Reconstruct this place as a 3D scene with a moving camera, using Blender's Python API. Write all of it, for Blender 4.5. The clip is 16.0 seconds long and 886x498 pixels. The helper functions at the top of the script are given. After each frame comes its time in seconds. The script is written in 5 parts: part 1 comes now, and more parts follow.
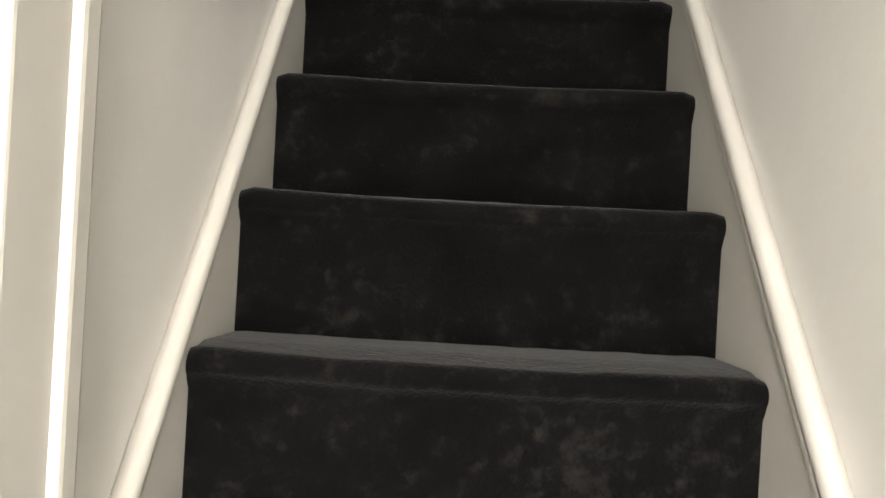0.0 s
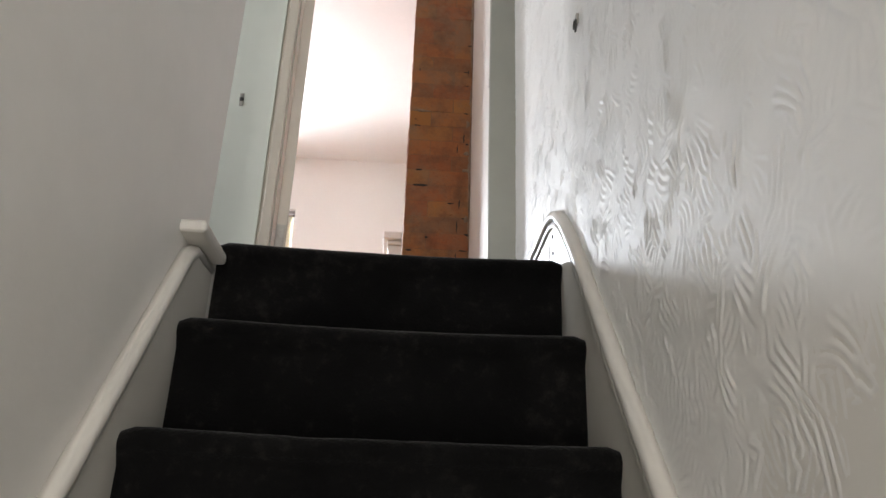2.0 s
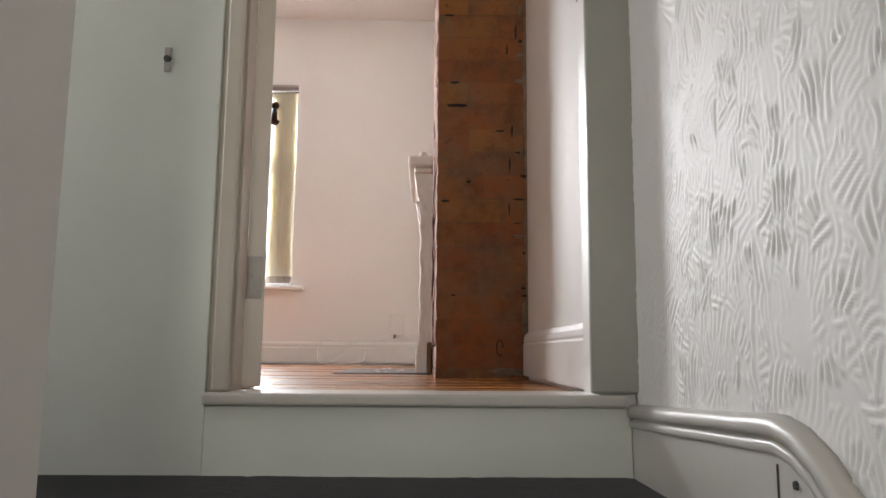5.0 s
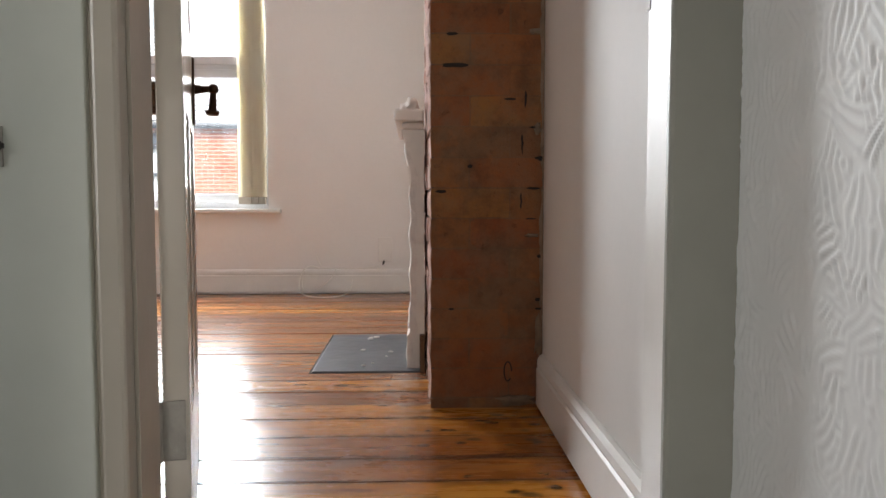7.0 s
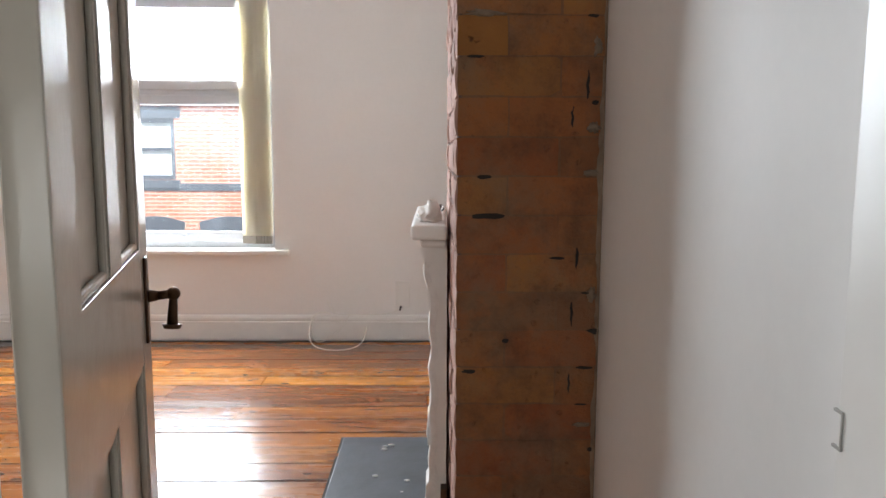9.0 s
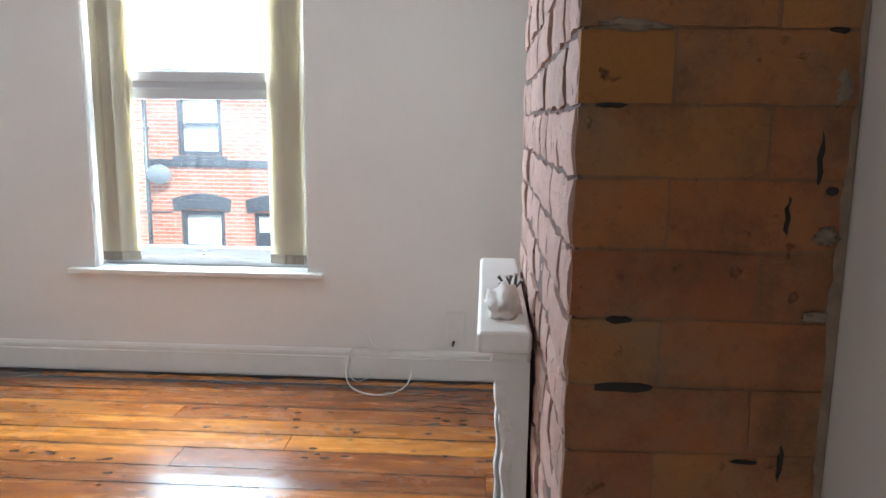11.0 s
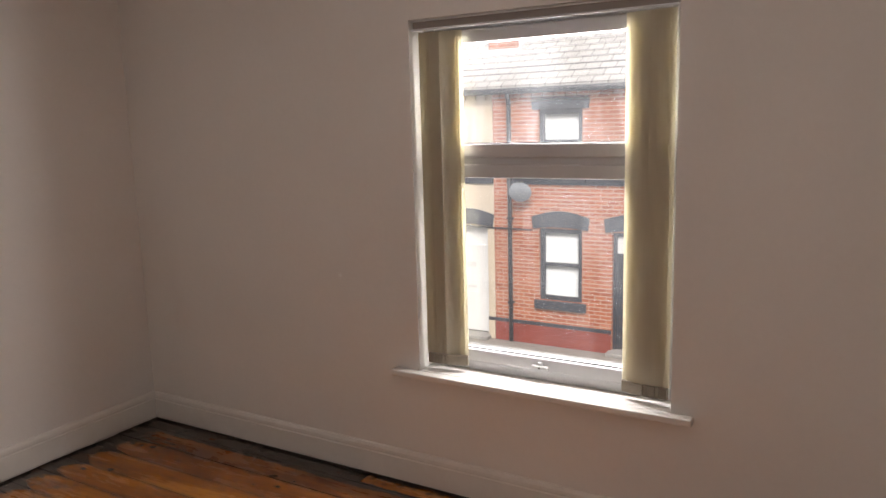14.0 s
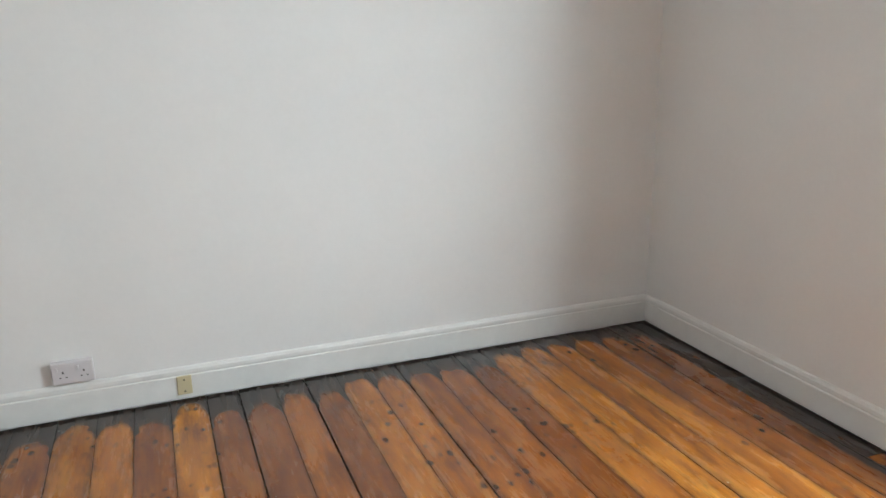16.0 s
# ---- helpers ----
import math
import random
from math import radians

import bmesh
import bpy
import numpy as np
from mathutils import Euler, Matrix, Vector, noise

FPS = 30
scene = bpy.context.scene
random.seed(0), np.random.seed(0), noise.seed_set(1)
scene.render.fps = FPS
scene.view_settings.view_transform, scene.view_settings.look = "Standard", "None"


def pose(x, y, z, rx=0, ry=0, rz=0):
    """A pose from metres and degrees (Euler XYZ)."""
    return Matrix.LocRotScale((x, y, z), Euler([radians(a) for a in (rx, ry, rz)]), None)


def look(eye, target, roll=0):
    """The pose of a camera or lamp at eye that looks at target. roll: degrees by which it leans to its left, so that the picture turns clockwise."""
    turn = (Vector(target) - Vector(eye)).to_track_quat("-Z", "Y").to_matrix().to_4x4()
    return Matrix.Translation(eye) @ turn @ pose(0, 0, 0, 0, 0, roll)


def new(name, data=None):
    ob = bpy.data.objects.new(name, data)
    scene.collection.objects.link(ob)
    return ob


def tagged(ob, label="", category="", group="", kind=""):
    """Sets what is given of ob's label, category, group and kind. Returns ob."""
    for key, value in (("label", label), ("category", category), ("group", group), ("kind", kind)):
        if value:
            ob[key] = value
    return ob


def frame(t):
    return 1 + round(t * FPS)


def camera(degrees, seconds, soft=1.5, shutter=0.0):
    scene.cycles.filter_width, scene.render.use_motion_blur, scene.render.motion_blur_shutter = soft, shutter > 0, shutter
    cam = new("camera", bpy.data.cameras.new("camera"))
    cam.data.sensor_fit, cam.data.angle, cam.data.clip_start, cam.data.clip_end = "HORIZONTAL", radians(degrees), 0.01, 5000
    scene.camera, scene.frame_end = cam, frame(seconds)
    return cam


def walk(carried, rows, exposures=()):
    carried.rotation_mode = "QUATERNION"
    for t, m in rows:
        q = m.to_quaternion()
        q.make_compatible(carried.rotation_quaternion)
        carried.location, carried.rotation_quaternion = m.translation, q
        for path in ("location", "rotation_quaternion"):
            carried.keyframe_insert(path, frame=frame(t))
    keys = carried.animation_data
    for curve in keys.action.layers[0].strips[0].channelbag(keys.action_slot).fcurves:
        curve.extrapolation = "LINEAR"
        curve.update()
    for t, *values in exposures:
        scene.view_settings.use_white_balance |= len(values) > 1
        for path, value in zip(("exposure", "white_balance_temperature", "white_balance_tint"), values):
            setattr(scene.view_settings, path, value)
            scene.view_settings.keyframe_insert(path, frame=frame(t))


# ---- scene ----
cam = camera(61.4, 16.0)
PATH = [
    (0, (0.246, 0.069, -1.199), (0.196, 2.069, -1.191), 3.1),
    (0.5, (0.26, 0.268, -1.104), (0.224, 2.245, -0.808), 2.6),
    (1, (0.277, 0.389, -0.948), (0.281, 2.318, -0.419), 1.5),
    (1.5, (0.281, 0.451, -0.8), (0.313, 2.329, -0.113), 3.2),
    (2, (0.299, 0.567, -0.667), (0.392, 2.417, 0.085), 2.1),
    (2.5, (0.316, 0.676, -0.538), (0.415, 2.535, 0.192), 0.3),
    (3, (0.304, 0.791, -0.377), (0.361, 2.683, 0.269), 0.2),
    (3.5, (0.296, 0.907, -0.268), (0.313, 2.839, 0.251), 0.3),
    (4, (0.283, 0.978, -0.164), (0.289, 2.932, 0.262), 0.6),
    (4.5, (0.238, 1.113, -0.042), (0.271, 3.08, 0.319), 0.8),
    (7, (0.233, 1.702, 0.548), (0.307, 3.697, 0.422), -0.0),
    (7.5, (0.211, 1.813, 0.653), (0.288, 3.803, 0.472), 0.1),
    (8, (0.226, 1.91, 0.73), (0.306, 3.896, 0.509), 0.3),
    (8.5, (0.247, 2.019, 0.891), (0.306, 4.003, 0.646), 0.4),
    (9, (0.228, 2.139, 1.027), (0.251, 4.123, 0.774), 0.2),
    (11.5, (0.173, 2.968, 1.317), (-0.052, 4.924, 0.962), 1.2),
    (12, (0.177, 3.097, 1.442), (-0.296, 5.006, 1.081), -0.3),
    (12.5, (0.1, 3.29, 1.431), (-0.394, 5.19, 1.046), -1.6),
    (13, (0.043, 3.42, 1.459), (-0.505, 5.309, 1.098), -1.3),
    (13.5, (0.016, 3.566, 1.448), (-0.761, 5.384, 1.147), -0.8),
    (14, (-0.063, 3.713, 1.501), (-1.068, 5.41, 1.168), -1.6),
    (14.5, (-0.141, 3.775, 1.48), (-1.398, 5.296, 1.156), -1.6),
    (15, (-0.21, 3.829, 1.496), (-1.712, 5.099, 1.131), -1.7),
    (15.5, (-0.267, 3.816, 1.448), (-1.938, 4.825, 1.011), -0.4),
    (16, (-0.293, 3.889, 1.412), (-2.091, 4.582, 0.878), -0.9),
]
EXPOSURES = [(0, 2.2, 6500, 10), (0.5, 2.45, 6500, 10), (1, 2.2, 6400, 10), (1.5, 1.8, 6300, 11), (2.5, 1.5, 6500, 12), (3.5, 1.15, 6500, 13), (4.5, 1.13, 6700, 13),
             (7, 0.75, 6600, 11), (8, 0.78, 6400, 9), (9, 0.88, 6200, 8), (11.5, 0.65, 5600, 2), (12.5, 0.08, 5900, 6), (13, -0.15, 6000, 5),
             (13.5, -0.3, 6500, 11), (14, -0.43, 7400, 18), (14.5, -0.55, 7900, 22), (15, -0.48, 8000, 20), (15.5, 0.25, 6800, 3), (16, 0.68, 5900, 0)]
walk(cam, [(t, look(eye, target, roll)) for t, eye, target, roll in PATH], EXPOSURES)

# ---- world and light ----
world = bpy.data.worlds.new("overcast_sky")
scene.world = world
world.use_nodes = True
wn = world.node_tree
sky = wn.nodes.new("ShaderNodeTexSky")
sky.sky_type = "NISHITA"
sky.sun_disc = False
sky.sun_elevation = radians(48)
sky.sun_rotation = radians(150)
sky.air_density, sky.dust_density, sky.ozone_density = 1.6, 6.0, 1.0
desat = wn.nodes.new("ShaderNodeHueSaturation")
desat.inputs["Saturation"].default_value = 0.45
wn.links.new(sky.outputs[0], desat.inputs["Color"])
wn.links.new(desat.outputs[0], wn.nodes["Background"].inputs[0])
wn.nodes["Background"].inputs[1].default_value = 0.15


def lamp_area(name, where, target, sx, sy, power, color):
    data = bpy.data.lights.new(name, "AREA")
    data.shape, data.size, data.size_y, data.energy, data.color = "RECTANGLE", sx, sy, power, color
    ob = new(name, data)
    ob.matrix_world = look(where, target)
    return ob


sun_data = bpy.data.lights.new("sun", "SUN")
sun_data.energy, sun_data.angle, sun_data.color = 3.9, radians(15), (0.92, 0.96, 1.0)
sun = new("sun", sun_data)
sun.matrix_world = look((6, -8, 13), (0, 4, 0))
# sky light through the bedroom window
for z, drop, tall, power in ((1.68, 1.0, 0.30, 45), (1.40, 1.0, 0.24, 37), (0.93, 0.40, 0.60, 18)):
    lamp_area("window_skylight", (-1.143, 6.43, z), (-1.143, 4.43, z - drop), 0.95, tall, power, (0.90, 0.95, 1.0))
# fill lamp added on the unseen side landing to brighten the stair head
lamp_area("landing_fill_light", (-1.80, 2.03, 1.05), (0.4, 2.33, 0.2), 0.48, 1.3, 6.0, (0.95, 0.98, 1.0))
# two more fill lamps, added at the unseen hall end for south-facing surfaces
lamp_area("hall_fill_light", (0.26, -1.1, -1.35), (0.26, 0.9, -1.75), 0.5, 1.2, 6.0, (1.0, 0.95, 0.86)).data.spread = radians(110)
lamp_area("upper_stair_fill_light", (0.26, -1.35, 0.75), (0.15, 2.5, 0.25), 0.5, 0.8, 1.7, (1.0, 0.97, 0.92)).data.spread = radians(100)

# ---- materials ----


def tree(name):
    m = bpy.data.materials.new(name)
    m.use_nodes = True
    return m, m.node_tree, m.node_tree.nodes["Principled BSDF"]


def add(nt, kind, **inputs):
    n = nt.nodes.new(kind)
    for k, v in inputs.items():
        n.inputs[k.replace("_", " ")].default_value = v
    return n


def ramp(nt, src, stops):
    r = nt.nodes.new("ShaderNodeValToRGB")
    els = r.color_ramp.elements
    while len(els) < len(stops):
        els.new(0.5)
    for e, (p, c) in zip(els, stops):
        e.position, e.color = p, (*c, 1) if len(c) == 3 else c
    nt.links.new(src, r.inputs[0])
    return r.outputs[0]


def coords(nt, scale=(1, 1, 1), rot=(0, 0, 0)):
    tc = nt.nodes.new("ShaderNodeTexCoord")
    mp = nt.nodes.new("ShaderNodeMapping")
    mp.inputs["Scale"].default_value = scale
    mp.inputs["Rotation"].default_value = rot
    nt.links.new(tc.outputs["Object"], mp.inputs[0])
    return mp.outputs[0]


def noise_at(nt, vec, scale, detail=4, rough=0.55):
    n = add(nt, "ShaderNodeTexNoise", Scale=scale, Detail=detail, Roughness=rough)
    nt.links.new(vec, n.inputs["Vector"])
    return n.outputs["Fac"]


def mixc(nt, fac, a, b, mode="MIX"):
    n = nt.nodes.new("ShaderNodeMix")
    n.data_type, n.blend_type = "RGBA", mode
    for sock, v in ((n.inputs[0], fac), (n.inputs[6], a), (n.inputs[7], b)):
        if isinstance(v, (int, float)):
            sock.default_value = v
        elif isinstance(v, tuple):
            sock.default_value = (*v, 1)
        else:
            nt.links.new(v, sock)
    return n.outputs[2]


def mathn(nt, op, a, b=0.0, clamp=False):
    n = nt.nodes.new("ShaderNodeMath")
    n.operation, n.use_clamp = op, clamp
    for sock, v in ((n.inputs[0], a), (n.inputs[1], b)):
        if isinstance(v, (int, float)):
            sock.default_value = v
        else:
            nt.links.new(v, sock)
    return n.outputs[0]


def bump(nt, bsdf, height, strength=0.3, dist=0.01):
    b = add(nt, "ShaderNodeBump", Strength=strength, Distance=dist)
    nt.links.new(height, b.inputs["Height"])
    nt.links.new(b.outputs[0], bsdf.inputs["Normal"])


def paint(name, color, rough=0.5, stain=0.12, fine=60, coarse=2.0, relief=0.15, tint=None):
    """Painted or plain surface with broad stains, fine grain and slight relief."""
    m, nt, b = tree(name)
    v = coords(nt)
    dark = tuple(c * (1 - stain) for c in (tint or color))
    big = noise_at(nt, v, coarse, 5, 0.6)
    c = mixc(nt, ramp(nt, big, [(0.3, (0, 0, 0)), (0.72, (1, 1, 1))]), dark, color)
    small = noise_at(nt, v, fine, 3)
    c = mixc(nt, 0.10, c, mixc(nt, small, tuple(x * 0.7 for x in color), tuple(min(1, x * 1.15) for x in color)))
    nt.links.new(c, b.inputs["Base Color"])
    r = mathn(nt, "MULTIPLY_ADD", small, 0.12)
    r.node.inputs[2].default_value = rough - 0.06
    nt.links.new(r, b.inputs["Roughness"])
    bump(nt, b, mathn(nt, "ADD", mathn(nt, "MULTIPLY", small, 0.3), big), relief, 0.01)
    return m


M_WALL = paint("bedroom_wall_paint", (0.83, 0.81, 0.78), 0.62, 0.06, 45, 1.3, 0.12)
M_STAIRWALL = paint("stair_wall_paint", (0.76, 0.74, 0.70), 0.45, 0.09, 30, 3.5, 0.25)
M_ARTEX = paint("textured_plaster_paint", (0.80, 0.79, 0.77), 0.56, 0.05, 70, 5, 0.06)
M_CEIL = paint("ceiling_paint", (0.85, 0.82, 0.79), 0.7, 0.05, 50, 2, 0.1)
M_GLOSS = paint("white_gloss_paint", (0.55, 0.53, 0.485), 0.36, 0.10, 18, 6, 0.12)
M_TRIM = paint("white_trim_paint", (0.82, 0.80, 0.76), 0.38, 0.10, 25, 5, 0.12)
M_PANEL = paint("pale_green_white_paint", (0.72, 0.75, 0.69), 0.35, 0.08, 20, 4, 0.15)
# right casing faces away from the window; its shade is mixed into this colour
M_CASING_SHADED = paint("grey_green_casing_in_shade", (0.31, 0.31, 0.272), 0.4, 0.1, 20, 5, 0.15)
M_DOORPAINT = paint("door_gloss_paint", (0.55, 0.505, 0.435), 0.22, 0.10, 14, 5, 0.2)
M_UPVC = paint("white_plastic_frame", (0.64, 0.65, 0.67), 0.35, 0.03, 40, 3, 0.02)
M_BRONZE = paint("aged_bronze", (0.10, 0.055, 0.03), 0.4, 0.4, 60, 30, 0.1)
M_BRONZE.node_tree.nodes["Principled BSDF"].inputs["Metallic"].default_value = 0.85
M_STEEL = paint("dull_painted_steel", (0.42, 0.40, 0.36), 0.4, 0.3, 60, 30, 0.1)
M_DARK = paint("dark_metal", (0.05, 0.05, 0.045), 0.35, 0.3, 60, 30, 0.1)
M_STONE = paint("white_painted_stone", (0.80, 0.785, 0.75), 0.5, 0.10, 40, 9, 0.3)
M_PLASTER = paint("rough_plaster_edge", (0.82, 0.80, 0.77), 0.8, 0.2, 40, 25, 0.8)
M_CLOTH = paint("white_crumpled_cloth", (0.78, 0.74, 0.69), 0.85, 0.12, 90, 18, 0.4)
M_CABLE = paint("white_cable_sheath", (0.78, 0.76, 0.70), 0.4, 0.1, 40, 10, 0.02)
M_SOCKET = paint("socket_plastic", (0.70, 0.66, 0.66), 0.35, 0.08, 40, 10, 0.02)
M_YELLOW = paint("yellowed_plastic", (0.62, 0.54, 0.34), 0.4, 0.1, 40, 10, 0.02)
M_WEIGHT = paint("blind_weight_fabric", (0.30, 0.26, 0.21), 0.8, 0.15, 80, 20, 0.2)
M_RAIL = paint("blind_headrail_metal", (0.30, 0.27, 0.25), 0.4, 0.15, 50, 8, 0.02)
M_VOID = paint("shadow_gap_dirt", (0.03, 0.024, 0.02), 0.9, 0.3, 60, 12, 0.4)
M_SLATEGREY = paint("grey_joinery_paint", (0.05, 0.055, 0.07), 0.4, 0.15, 25, 3, 0.1)
M_RENDER = paint("cream_render", (0.66, 0.56, 0.44), 0.85, 0.15, 25, 1.2, 0.4)
M_REDPLINTH = paint("red_plinth_paint", (0.30, 0.060, 0.042), 0.6, 0.25, 30, 1.5, 0.2)
M_NET = paint("white_window_blind", (0.80, 0.81, 0.82), 0.4, 0.12, 10, 1.4, 0.02)
M_PIPE = paint("dark_gutter_plastic", (0.04, 0.042, 0.05), 0.4, 0.2, 25, 3, 0.05)
M_DISH = paint("dish_grey_paint", (0.28, 0.31, 0.35), 0.4, 0.1, 25, 6, 0.05)
M_ASPHALT = paint("asphalt", (0.055, 0.055, 0.058), 0.85, 0.25, 120, 0.6, 0.5)
M_PAVING = paint("concrete_paving", (0.30, 0.28, 0.26), 0.85, 0.2, 60, 1.1, 0.4)
M_KERB = paint("kerb_stone", (0.34, 0.33, 0.32), 0.8, 0.2, 50, 2, 0.4)
M_HEARTH = paint("dusty_slate_hearth", (0.115, 0.130, 0.150), 0.38, 0.5, 26, 5, 0.35)


def carpet_material():
    m, nt, b = tree("charcoal_carpet")
    v = coords(nt)
    tuft = add(nt, "ShaderNodeTexVoronoi", Scale=190.0)
    nt.links.new(v, tuft.inputs["Vector"])
    blot = noise_at(nt, v, 7, 5, 0.65)
    pile = noise_at(nt, v, 42, 6, 0.72)
    lump = noise_at(nt, v, 15, 3, 0.6)
    c = mixc(nt, ramp(nt, blot, [(0.35, (0, 0, 0)), (0.7, (1, 1, 1))]), (0.0010, 0.0010, 0.0010), (0.0032, 0.0031, 0.0030))
    c = mixc(nt, ramp(nt, mathn(nt, 'ADD', pile, mathn(nt, 'MULTIPLY', mathn(nt, 'SUBTRACT', blot, 0.5), 0.5)), [(0.54, (0, 0, 0)), (0.82, (1, 1, 1))]), c, (0.017, 0.0152, 0.0135))
    nt.links.new(c, b.inputs["Base Color"])
    b.inputs["Roughness"].default_value = 0.95
    b.inputs["Specular IOR Level"].default_value = 0.1
    b.inputs["Sheen Weight"].default_value = 0.12
    b.inputs["Sheen Roughness"].default_value = 0.4
    bump(nt, b, mathn(nt, "ADD", mathn(nt, "ADD", pile, lump), mathn(nt, "MULTIPLY", tuft.outputs["Distance"], 0.5)), 0.32, 0.006)
    return m


M_CARPET = carpet_material()


def board_material():
    m, nt, b = tree("varnished_pine_board")
    oi = nt.nodes.new("ShaderNodeObjectInfo")
    geo = nt.nodes.new("ShaderNodeNewGeometry")
    off = nt.nodes.new("ShaderNodeVectorMath")
    off.operation = "MULTIPLY_ADD"
    rnd = nt.nodes.new("ShaderNodeCombineXYZ")
    nt.links.new(oi.outputs["Random"], rnd.inputs[0])
    nt.links.new(oi.outputs["Random"], rnd.inputs[2])
    nt.links.new(rnd.outputs[0], off.inputs[0])
    off.inputs[1].default_value = (37, 0, 19)
    nt.links.new(geo.outputs["Position"], off.inputs[2])
    mp = nt.nodes.new("ShaderNodeMapping")
    mp.inputs["Scale"].default_value = (0.8, 5.5, 5.5)
    nt.links.new(off.outputs[0], mp.inputs[0])
    grain = noise_at(nt, mp.outputs[0], 3.0, 8, 0.68)
    mp2 = nt.nodes.new("ShaderNodeMapping")
    mp2.inputs["Scale"].default_value = (0.5, 3.0, 3.0)
    nt.links.new(off.outputs[0], mp2.inputs[0])
    broad = noise_at(nt, mp2.outputs[0], 3.0, 4, 0.6)
    col = ramp(nt, grain, [(0.22, (0.27, 0.082, 0.012)), (0.5, (0.47, 0.172, 0.022)), (0.78, (0.64, 0.30, 0.045))])
    tone = ramp(nt, oi.outputs["Random"], [(0.0, (0.46, 0.36, 0.40)), (0.35, (0.74, 0.62, 0.62)), (0.7, (1.0, 0.95, 0.9)), (1.0, (1.32, 1.38, 1.1))])
    col = mixc(nt, 1.0, col, tone, "MULTIPLY")
    col = mixc(nt, ramp(nt, broad, [(0.42, (0, 0, 0)), (0.75, (1, 1, 1))]), col, mixc(nt, 1.0, col, (0.45, 0.36, 0.34), "MULTIPLY"))
    # worn grey patches, dark burns and knots
    pos = geo.outputs["Position"]
    worn = ramp(nt, noise_at(nt, pos, 2.4, 6, 0.7), [(0.60, (0, 0, 0)), (0.74, (0.38, 0.38, 0.38))])
    col = mixc(nt, worn, col, (0.15, 0.095, 0.065))
    streak = nt.nodes.new("ShaderNodeMapping")
    streak.inputs["Scale"].default_value = (1.3, 6.5, 1)
    nt.links.new(off.outputs[0], streak.inputs[0])
    scorch = ramp(nt, noise_at(nt, streak.outputs[0], 2.2, 7, 0.72), [(0.50, (0, 0, 0)), (0.66, (0.7, 0.7, 0.7))])
    col = mixc(nt, scorch, col, (0.125, 0.036, 0.009))
    knots = add(nt, "ShaderNodeTexVoronoi", Scale=15.0)
    warp = nt.nodes.new("ShaderNodeMapping")
    warp.inputs["Scale"].default_value = (0.75, 1.25, 1)
    nt.links.new(pos, warp.inputs[0])
    nt.links.new(warp.outputs[0], knots.inputs["Vector"])
    clump = noise_at(nt, pos, 1.7, 3, 0.5)
    spot = mathn(nt, "MULTIPLY", ramp(nt, mathn(nt, "ADD", knots.outputs["Distance"], mathn(nt, "MULTIPLY", mathn(nt, "SUBTRACT", noise_at(nt, pos, 22, 4, 0.6), 0.5), 0.55)), [(0.13, (1, 1, 1)), (0.27, (0, 0, 0))]), ramp(nt, clump, [(0.47, (0, 0, 0)), (0.54, (1, 1, 1))]))
    col = mixc(nt, mathn(nt, "MULTIPLY", spot, 0.85), col, (0.025, 0.010, 0.004))
    # old black stain left round the edge of the room, with a ragged border
    sep = nt.nodes.new("ShaderNodeSeparateXYZ")
    nt.links.new(pos, sep.inputs[0])
    gen = nt.nodes.new("ShaderNodeTexCoord")
    across = nt.nodes.new("ShaderNodeSeparateXYZ")
    nt.links.new(gen.outputs["Generated"], across.inputs[0])
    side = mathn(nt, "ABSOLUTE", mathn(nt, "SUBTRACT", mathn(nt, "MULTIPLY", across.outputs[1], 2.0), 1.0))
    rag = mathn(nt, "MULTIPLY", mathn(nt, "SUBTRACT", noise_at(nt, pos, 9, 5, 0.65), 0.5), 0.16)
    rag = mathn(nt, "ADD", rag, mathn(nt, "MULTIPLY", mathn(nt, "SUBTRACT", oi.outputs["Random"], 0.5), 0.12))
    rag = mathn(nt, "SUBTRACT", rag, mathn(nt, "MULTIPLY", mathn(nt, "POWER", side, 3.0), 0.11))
    # grime worked into the board edges
    grime = mathn(nt, "MULTIPLY", ramp(nt, mathn(nt, "ADD", side, mathn(nt, "MULTIPLY", mathn(nt, "SUBTRACT", noise_at(nt, pos, 14, 5, 0.7), 0.5), 0.55)), [(0.74, (0, 0, 0)), (1.10, (1, 1, 1))]), 0.55)
    col = mixc(nt, grime, col, (0.055, 0.026, 0.012))
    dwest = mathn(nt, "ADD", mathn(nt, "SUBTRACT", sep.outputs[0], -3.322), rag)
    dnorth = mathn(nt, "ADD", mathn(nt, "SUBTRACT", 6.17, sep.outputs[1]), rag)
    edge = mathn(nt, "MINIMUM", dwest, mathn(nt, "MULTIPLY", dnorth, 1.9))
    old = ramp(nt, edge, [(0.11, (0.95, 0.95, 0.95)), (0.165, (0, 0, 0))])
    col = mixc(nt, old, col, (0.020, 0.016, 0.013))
    # lime dust trodden into the boards beside the hearth
    lx = mathn(nt, "SUBTRACT", 1.0, mathn(nt, "MULTIPLY", mathn(nt, "ABSOLUTE", mathn(nt, "SUBTRACT", sep.outputs[0], 0.19)), 9.0), True)
    ly = mathn(nt, "SUBTRACT", 1.0, mathn(nt, "MULTIPLY", mathn(nt, "ABSOLUTE", mathn(nt, "SUBTRACT", sep.outputs[1], 4.2)), 1.2), True)
    lime = mathn(nt, "MULTIPLY", mathn(nt, "MULTIPLY", lx, ly), ramp(nt, noise_at(nt, pos, 12, 6, 0.7), [(0.40, (0, 0, 0)), (0.62, (1, 1, 1))]))
    col = mixc(nt, lime, col, (0.46, 0.42, 0.37))
    # paint flecks
    fleck = add(nt, "ShaderNodeTexVoronoi", Scale=6.0)
